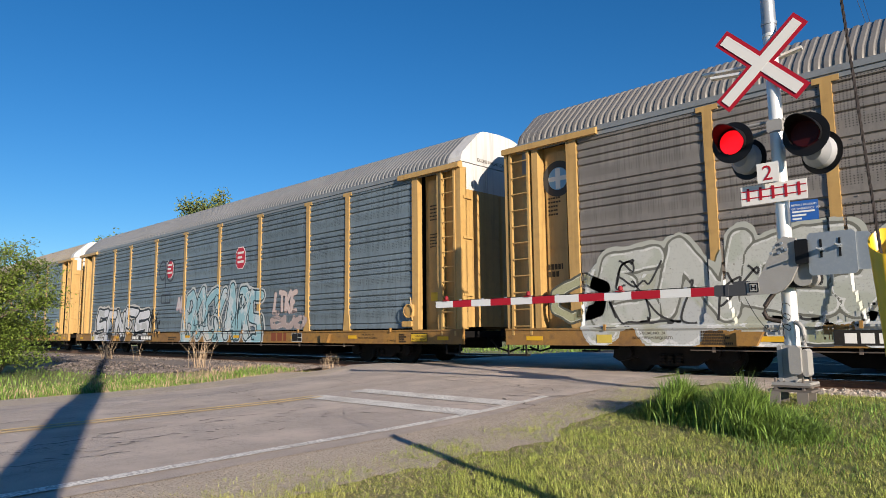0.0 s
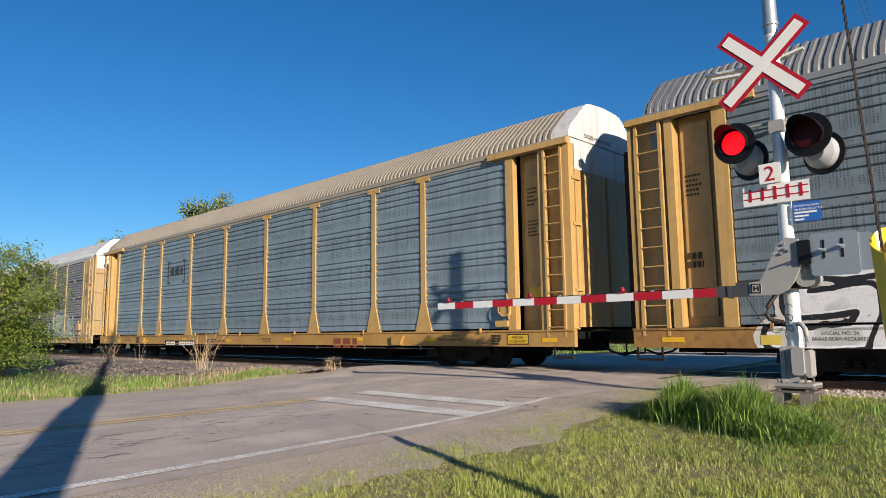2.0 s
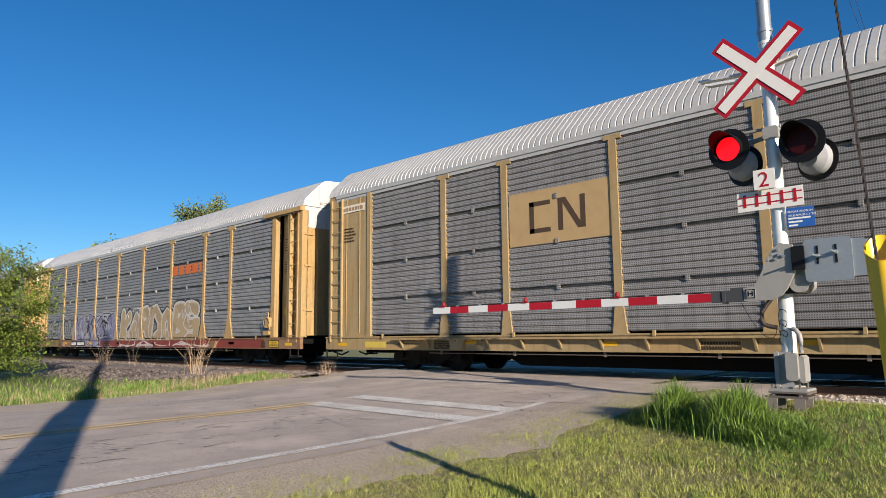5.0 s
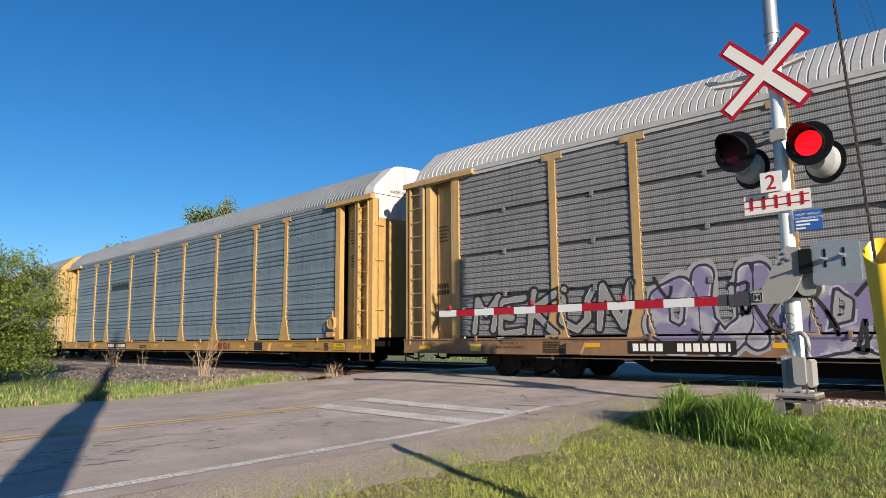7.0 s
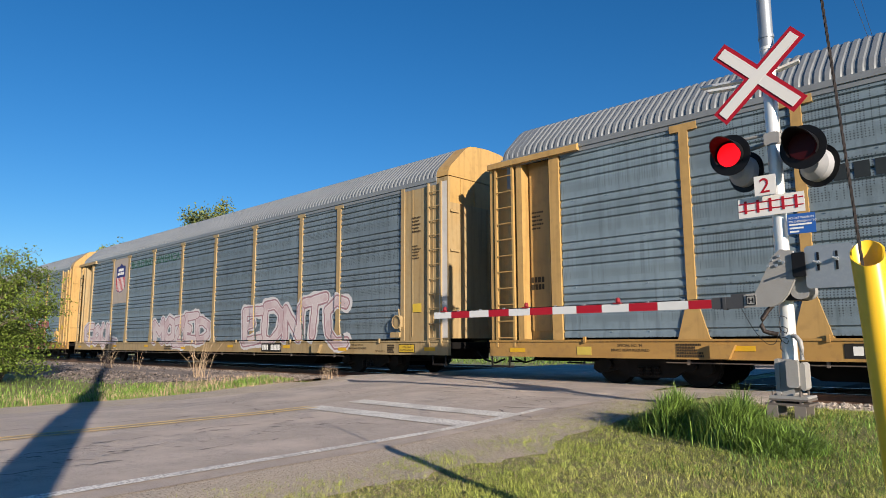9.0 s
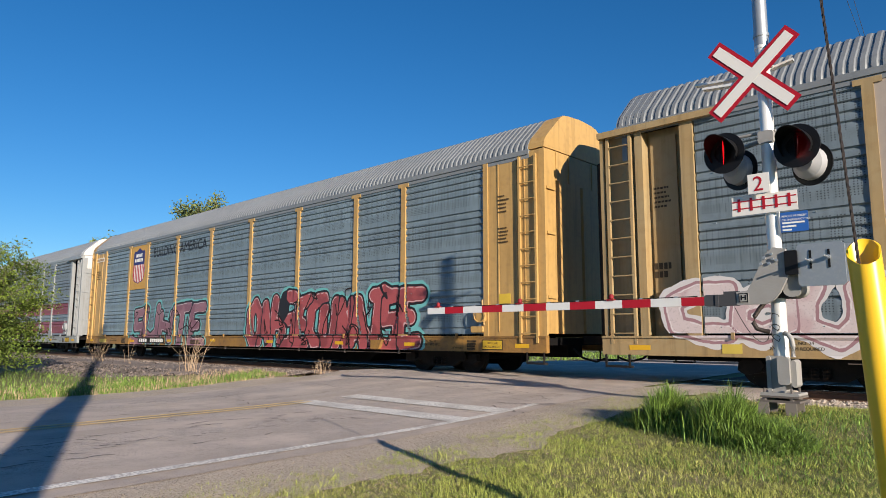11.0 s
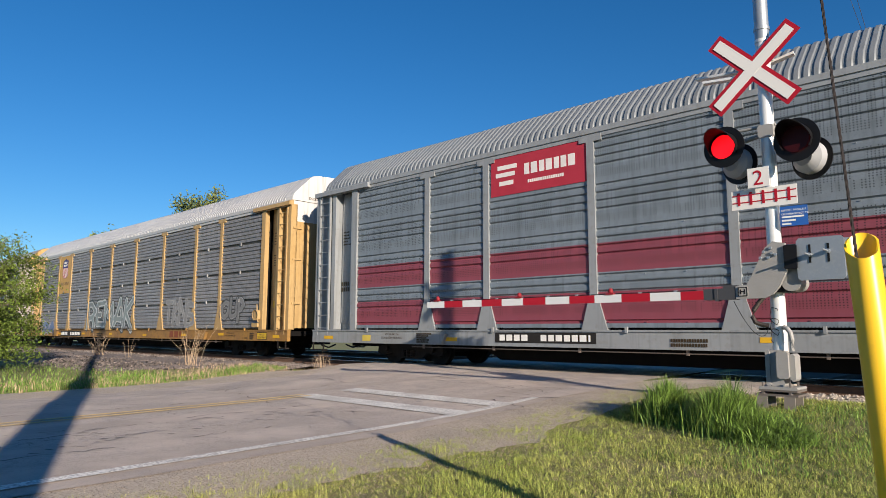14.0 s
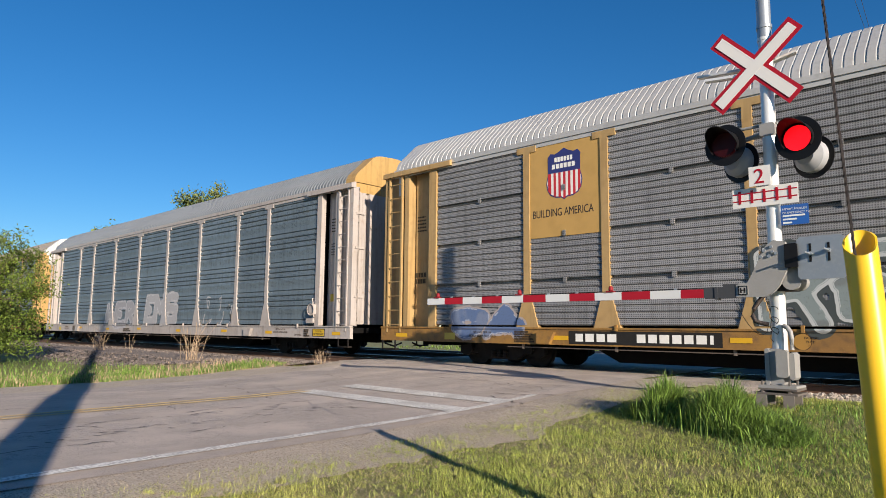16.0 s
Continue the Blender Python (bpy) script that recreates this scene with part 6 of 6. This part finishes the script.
sprayed(K[1], "BOCKARS", 12.2, 18.3, 0.5, 2.55, (0.25, 0.42, 0.47), (0.02, 0.045, 0.055), halo=(0.42, 0.44, 0.44), second=(0.46, 0.52, 0.54), fat=0.15, edge=0.055, seed=13, ragged=0.05, label="teal and pale blue spray-painted letters")
sprayed(K[1], "LTKE", 18.8, 20.3, 1.45, 2.2, (0.50, 0.40, 0.37), (0.42, 0.30, 0.27), fat=0.06, edge=0.02, seed=14, ragged=0.04, label="faded pale pink spray-painted letters")
sprayed(K[1], "OUO", 18.7, 20.8, 0.95, 1.4, (0.36, 0.29, 0.27), (0.33, 0.25, 0.23), fat=0.07, edge=0.02, seed=17, ragged=0.14, label="faded pale pink spray-paint")
w = plate(K[1], "notice_frame", 20.05, 20.62, 0.57, 0.855, (0.42, 0.41, 0.39), label="small black notice in a pale frame")
part("notice_field", Mesh().box(20.08, 20.35, -0.0615, -0.058, 0.60, 0.83).box(20.37, 20.59, -0.0615, -0.058, 0.60, 0.70).box(20.37, 20.59, -0.0615, -0.058, 0.72, 0.83), paint((0.015, 0.014, 0.014)), w)
sprayed(K[1], "AL", 11.6, 12.3, 1.7, 2.4, (0.5, 0.46, 0.46), (0.5, 0.36, 0.36), fat=0.04, seed=15)
for x, z, s in ((16.67, 3.5, 0.36), (10.9, 3.5, 0.34)):
    o = part("octagon_emblem", Mesh().prism([(x + s * 1.1 * a, z + s * 1.1 * b) for a, b in ((-0.45, -1), (0.45, -1), (0.85, -0.5), (0.85, 0.5), (0.45, 1), (-0.45, 1), (-0.85, 0.5), (-0.85, -0.5))], -0.008, -0.005), paint((0.62, 0.5, 0.5)), K[1], "red octagonal emblem with pale border", at=pose(0, -HALF, 0))
    part("emblem_field", Mesh().prism([(x + s * a, z + s * b) for a, b in ((-0.45, -1), (0.45, -1), (0.85, -0.5), (0.85, 0.5), (0.45, 1), (-0.45, 1), (-0.85, 0.5), (-0.85, -0.5))], -0.011, -0.0085), paint((0.42, 0.03, 0.05)), o)
    part("emblem_bars", Mesh().box(x - 0.2, x + 0.22, -0.0145, -0.0115, z + 0.14, z + 0.22).box(x - 0.2, x + 0.1, -0.0145, -0.0115, z - 0.02, z + 0.06).box(x - 0.2, x + 0.22, -0.0145, -0.0115, z - 0.18, z - 0.1), paint((0.66, 0.6, 0.58)), o)
me = Mesh()
for cx, cz, rad in ((10.25, 3.5, 0.36), (11.0, 3.45, 0.4)):
    for i in range(18):
        a, b = 2 * math.pi * i / 18, 2 * math.pi * (i + 1) / 18
        me.add([(cx + rr * math.cos(q), -0.013, cz + rr * 1.2 * math.sin(q)) for rr, q in ((rad, a), (rad, b), (rad - 0.07, b), (rad - 0.07, a))], [(0, 1, 2, 3)])
me.box(10.5, 10.58, -0.014, -0.012, 2.75, 3.2).box(10.2, 11.05, -0.014, -0.012, 2.45, 2.5).box(10.2, 11.05, -0.014, -0.012, 2.1, 2.15).box(10.2, 10.25, -0.014, -0.012, 2.1, 2.5).box(11.0, 11.05, -0.014, -0.012, 2.1, 2.5).box(10.6, 10.64, -0.014, -0.012, 2.1, 2.5)
part("graffiti", me, paint((0.06, 0.07, 0.09)), K[1], "dark sprayed line drawing", at=pose(0, -HALF, 0))
mark_plate(K[1], 7.1, 9.35, 0.58, 0.80)
bars(K[1], 18.87, 19.74, 0.6, 0.88, RUST, seed=2, chunk=0.24)
# car 2
bars(K[2], 7.45, 8.6, 3.35, 3.65, (0.04, 0.045, 0.05), y=-0.006, seed=5, chunk=0.33)
part("emblem_brackets", Mesh().box(7.2, 7.28, -0.009, -0.005, 3.0, 3.95).box(7.2, 7.42, -0.009, -0.005, 3.88, 3.95).box(7.2, 7.42, -0.009, -0.005, 3.0, 3.07).box(8.72, 8.8, -0.009, -0.005, 3.0, 3.95).box(8.58, 8.72, -0.009, -0.005, 3.88, 3.95).box(8.58, 8.72, -0.009, -0.005, 3.0, 3.07), paint((0.04, 0.045, 0.05)), K[2], at=pose(0.2, -HALF, 0))
mark_plate(K[2], 7.28, 10.1, 0.46, 0.68)
bars(K[2], 19.04, 20.13, 0.46, 0.74, RUST, seed=2, chunk=0.3)
words(K[2], "LD LMT 72000", 11.85, 0.62, 0.10, (0.03, 0.02, 0.015))
words(K[2], "FOR RESTRICTIONS", 15.0, 0.70, 0.07, (0.03, 0.02, 0.015))
words(K[2], "SEE EQUIPMENT", 15.15, 0.62, 0.07, (0.03, 0.02, 0.015))
# car 3
p = plate(K[3], "sign_panel", 6.6, 9.27, 2.85, 4.05, (0.40, 0.28, 0.14), y=-0.005, label="faded tan panel with a dark emblem")
part("emblem_lines", Mesh().box(7.2, 7.32, -0.012, -0.009, 3.1, 3.8).box(7.2, 7.75, -0.012, -0.009, 3.7, 3.8).box(7.2, 7.75, -0.012, -0.009, 3.1, 3.2).box(7.95, 8.07, -0.012, -0.009, 3.1, 3.8).box(8.5, 8.62, -0.012, -0.009, 3.1, 3.8).prism([(8.0, 3.8), (8.14, 3.8), (8.58, 3.1), (8.44, 3.1)][::-1], -0.0125, -0.0085), paint((0.07, 0.045, 0.03)), p, at=pose(0.2, 0, 0))
sprayed(K[3], "WUK", 18.2, 20.3, 0.95, 1.8, (0.42, 0.47, 0.56), (0.03, 0.04, 0.08), fat=0.19, seed=31, label="pale blue spray-painted letters")
sprayed(K[3], "REIZ".replace("I", "T"), 20.4, 24.3, 0.7, 2.05, (0.24, 0.31, 0.21), (0.40, 0.42, 0.36), second=(0.16, 0.19, 0.13), fat=0.18, seed=32, label="faded green spray-painted letters")
tag_lines(K[3], 24.3, 25.6, 0.7, 1.7, (0.5, 0.5, 0.5), 33, 6, 0.05)
tag_lines(K[3], 25.9, 27.1, 1.6, 2.7, (0.02, 0.02, 0.02), 34, 4, 0.045)
# car 4
sprayed(K[4], "MEKUN", 2.0, 6.3, 0.95, 2.0, (0.245, 0.24, 0.23), BLACK, fat=0.07, edge=0.06, seed=41, label="thin black spray-painted letters")
sprayed(K[4], "OUNDER", 6.6, 12.4, 0.6, 2.2, (0.20, 0.18, 0.30), (0.03, 0.03, 0.04), second=(0.33, 0.33, 0.36), halo=(0.30, 0.29, 0.31), fat=0.19, seed=42, label="purple and grey spray-painted letters")
sprayed(K[4], "KARDOBS", 12.6, 20.6, 0.6, 2.25, (0.36, 0.27, 0.15), (0.48, 0.46, 0.43), second=(0.30, 0.22, 0.13), halo=(0.03, 0.025, 0.025), fat=0.22, edge=0.07, seed=43, label="tan spray-painted letters with white outlines")
plate(K[4], "painted_stretch", 10.5, 25.2, 0.57, 0.84, (0.20, 0.045, 0.035), label="dark red painted stretch of sill")
sprayed(K[4], "WAVAW".replace("V", "U"), 13.0, 22.0, 0.58, 0.84, (0.46, 0.4, 0.37), (0.2, 0.05, 0.04), fat=0.03, edge=0.01, lift=0.010, seed=44)
bars(K[4], 18.1, 20.6, 3.42, 3.80, (0.55, 0.13, 0.03), y=-0.006, seed=5, chunk=0.4)
mark_plate(K[4], 6.2, 8.3, 0.58, 0.82)
# car 5
bars(K[5], 6.95, 9.2, 3.38, 3.64, (0.02, 0.026, 0.03), y=-0.006, seed=6, chunk=0.2)
mark_plate(K[5], 6.9, 9.4, 0.59, 0.82)
bars(K[5], 18.42, 19.3, 0.59, 0.82, RUST, seed=2, chunk=0.26)
part("sign_window", Mesh().box(21.0, 21.55, -0.058, -0.054, 0.57, 0.83), paint((0.02, 0.02, 0.02)), K[5], at=pose(0, -HALF, 0))
# car 6
for w, x0, x1, z1, s in (("COUL", 1.2, 5.6, 1.9, 61), ("MOZED", 9.6, 15.0, 2.0, 62), ("EDNTC", 17.3, 23.5, 2.3, 63)):
    sprayed(K[6], w, x0, x1, 0.75, z1, (0.55, 0.47, 0.47), (0.30, 0.17, 0.19), halo=(0.55, 0.53, 0.53), second=(0.48, 0.36, 0.37), fat=0.135, edge=0.05, slant=0.0, seed=s, label="white and pink spray-painted bubble letters")
plate(K[6], "sign_panel", 4.6, 6.4, 2.72, 4.84, (0.36, 0.31, 0.27), y=-0.005, label="faded tan panel with a shield emblem")
shield(K[6], 4.9, 6.1, 3.2, 4.6, -0.009)
words(K[6], "BUILDING", 6.75, 4.25, 0.46, (0.03, 0.11, 0.07), y=-0.006, width=2.4)
words(K[6], "AMERICA", 9.6, 4.25, 0.46, (0.03, 0.11, 0.07), y=-0.006, width=2.3)
mark_plate(K[6], 18.7, 19.9, 0.57, 0.85, split=0.8)
# car 7
sprayed(K[7], "SUHTE", 4.9, 12.2, 0.45, 2.2, (0.26, 0.13, 0.16), (0.015, 0.012, 0.014), halo=(0.14, 0.40, 0.40), second=(0.20, 0.09, 0.12), fat=0.19, edge=0.07, slant=0.15, seed=71, label="mauve spray-painted letters with teal glow")
sprayed(K[7], "OAHSECUNATSE", 15.0, 23.5, 0.45, 2.25, (0.34, 0.075, 0.08), (0.015, 0.012, 0.014), halo=(0.14, 0.40, 0.40), second=(0.23, 0.05, 0.055), fat=0.20, edge=0.06, slant=0.1, seed=72, label="dark red spray-painted letters with teal glow")
plate(K[7], "sign_panel", 4.59, 6.42, 2.92, 4.86, (0.50, 0.29, 0.075), y=-0.005, label="yellow panel with a shield emblem")
shield(K[7], 4.88, 6.16, 3.15, 4.75, -0.009)
words(K[7], "BUILDING", 7.0, 4.2, 0.56, (0.015, 0.018, 0.03), y=-0.011, width=2.25)
words(K[7], "AMERICA", 9.55, 4.2, 0.56, (0.015, 0.018, 0.03), y=-0.011, width=2.25)
mark_plate(K[7], 6.0, 8.65, 0.60, 0.83)
# car 8
p = plate(K[8], "sign_panel", 6.62, 9.25, 3.95, 4.85, (0.36, 0.03, 0.05), y=-0.005, label="red panel with a pale emblem")
bars(p, 7.6, 9.0, 4.35, 4.6, (0.7, 0.66, 0.64), y=-0.0085, seed=8, chunk=0.15)
bars(p, 7.7, 8.7, 4.15, 4.22, (0.7, 0.66, 0.64), y=-0.0085, seed=9)
part("emblem", Mesh().box(6.85, 7.4, -0.012, -0.009, 4.55, 4.65).box(6.8, 7.35, -0.012, -0.009, 4.38, 4.48).box(6.9, 7.3, -0.012, -0.009, 4.18, 4.28), paint((0.7, 0.66, 0.64)), p, at=pose(0.2, 0, 0))
mark_plate(K[8], 6.75, 9.4, 0.62, 0.84)
bars(K[8], 18.57, 19.6, 0.58, 0.82, (0.24, 0.05, 0.05), seed=2, chunk=0.3)
words(K[8], "RLH80C", 16.4, 0.60, 0.14, (0.03, 0.03, 0.035))
words(K[8], "1-89-4", 16.5, 0.76, 0.08, (0.03, 0.03, 0.035))
# car 9
sprayed(K[9], "REMAK", 9.3, 15.2, 0.85, 2.4, (0.20, 0.24, 0.24), (0.44, 0.46, 0.46), halo=(0.05, 0.06, 0.06), second=(0.16, 0.18, 0.18), fat=0.105, edge=0.05, seed=91, label="grey spray-painted letters with pale outlines")
sprayed(K[9], "TKNS", 18.2, 21.0, 1.0, 2.1, (0.215, 0.213, 0.21), (0.27, 0.27, 0.265), fat=0.07, seed=92, ragged=0.16, label="faint grey spray-painted letters")
sprayed(K[9], "OUP", 22.9, 24.6, 1.15, 2.05, (0.17, 0.168, 0.165), (0.05, 0.05, 0.05), fat=0.08, edge=0.05, seed=93, label="thin black spray-painted letters")
sprayed(K[9], "OA", 2.1, 4.6, 0.62, 1.5, (0.10, 0.15, 0.28), (0.35, 0.30, 0.28), second=(0.16, 0.2, 0.3), fat=0.16, seed=94, ragged=0.1, label="blue and grey spray-paint")
plate(K[9], "sign_panel", 4.59, 6.42, 2.82, 4.86, (0.45, 0.28, 0.09), y=-0.005, label="faded yellow panel with a shield emblem")
shield(K[9], 5.05, 5.95, 3.6, 4.72, -0.009)
words(K[9], "BUILDING AMERICA", 4.68, 3.26, 0.24, (0.02, 0.02, 0.025), y=-0.0095, width=1.52)
mark_plate(K[9], 5.6, 8.77, 0.57, 0.83)
bars(K[9], 18.99, 19.98, 0.6, 0.84, RUST, seed=2, chunk=0.28)
e = disc(K[9], "round_notice", 10.2, 0.70, 0.14, (0.05, 0.03, 0.02), -0.0545, "round notice ringed in black")
disc(e, "notice_field", 10.2, 0.70, 0.13, (0.36, 0.20, 0.05), -0.058)
for i, w in enumerate(("EXCEEDS", "PLATE", "F")):
    words(K[9], w, 10.105 + 0.03 * i, 0.745 - i * 0.062, 0.052, (0.03, 0.02, 0.015), y=-0.0615)
# car 10
sprayed(K[10], "HER", 8.5, 12.3, 0.75, 2.05, (0.30, 0.29, 0.30), (0.40, 0.38, 0.4), fat=0.15, seed=101, ragged=0.1, label="faint white spray-painted letters")
sprayed(K[10], "EMS", 13.0, 16.3, 0.9, 2.2, (0.36, 0.35, 0.355), (0.40, 0.38, 0.38), fat=0.17, seed=102, ragged=0.1, label="faint white spray-painted letters")
tag_lines(K[10], 18.0, 20.6, 0.9, 1.9, (0.5, 0.48, 0.48), 103, 6, 0.05)
plate(K[6], "corner_strip", 26.98, 27.26, 0.96, 4.88, (0.52, 0.5, 0.47), y=-0.05, label="pale painted corner strip")
sprayed(K[0], "KUSEM", 7.6, 12.4, 0.9, 2.3, (0.36, 0.37, 0.35), (0.06, 0.06, 0.06), second=(0.30, 0.31, 0.24), fat=0.15, edge=0.05, lift=0.0035, seed=6, ragged=0.06, label="faded grey spray-painted letters")
tag_lines(K[0], 2.2, 6.4, 1.0, 2.2, (0.05, 0.05, 0.05), 7, 12, 0.04)
tag_lines(K[1], 12.6, 17.8, 0.65, 2.2, (0.02, 0.06, 0.08), 16, 16, 0.04)
tag_lines(K[1], 12.6, 17.8, 0.65, 2.3, (0.55, 0.57, 0.57), 18, 14, 0.04)
tag_lines(K[4], 6.8, 12.0, 0.65, 2.0, (0.03, 0.03, 0.035), 45, 14, 0.06)
tag_lines(K[4], 12.9, 20.0, 0.65, 2.2, (0.50, 0.48, 0.45), 46, 16, 0.05)
tag_lines(K[7], 15.4, 23.0, 0.65, 2.2, (0.02, 0.015, 0.015), 73, 18, 0.04)
tag_lines(K[7], 5.3, 11.6, 0.65, 1.9, (0.02, 0.015, 0.015), 74, 12, 0.04)


# ---------------------------------------------------------------- what moves
SPEED = 15.84
FLASH = (0.17, 0.66, 1.4, 1.93, 2.62, 3.3, 3.9, 4.6, 5.2, 5.85, 6.62, 7.15, 7.8, 8.4, 9.12, 9.7, 10.35, 11.0, 11.63, 12.27, 12.9, 13.4, 14.1, 14.75, 15.35)


def motions():
    for k, car, c in CARS:
        x = -9.40 - 28.6 * k
        walk(car, [(t, pose(x + SPEED * t, TRACK_Y, 0)) for t in (0, 4, 8, 12, 16)])
        for w, dx in c["wheels"]:
            walk(w, [(i / 30, pose(dx, 0, 0.40, 0, math.degrees(SPEED * i / 30 / 0.40), 0)) for i in range(481)])
    for name, disc in LAMPS:
        angle = 0 if name == "left" else 180
        rows = [(0, angle)]
        for t in FLASH:
            f = round(t * 30) / 30
            rows += [(f - 0.0667, angle), (f - 0.0333, angle + 60), (f, angle + 120), (f + 0.0333, angle + 180)]
            angle += 180
        rows.append((16, angle))
        walk(disc, [(t, pose(0, -0.03, 0, 0, 0, a)) for t, a in rows])


motions()
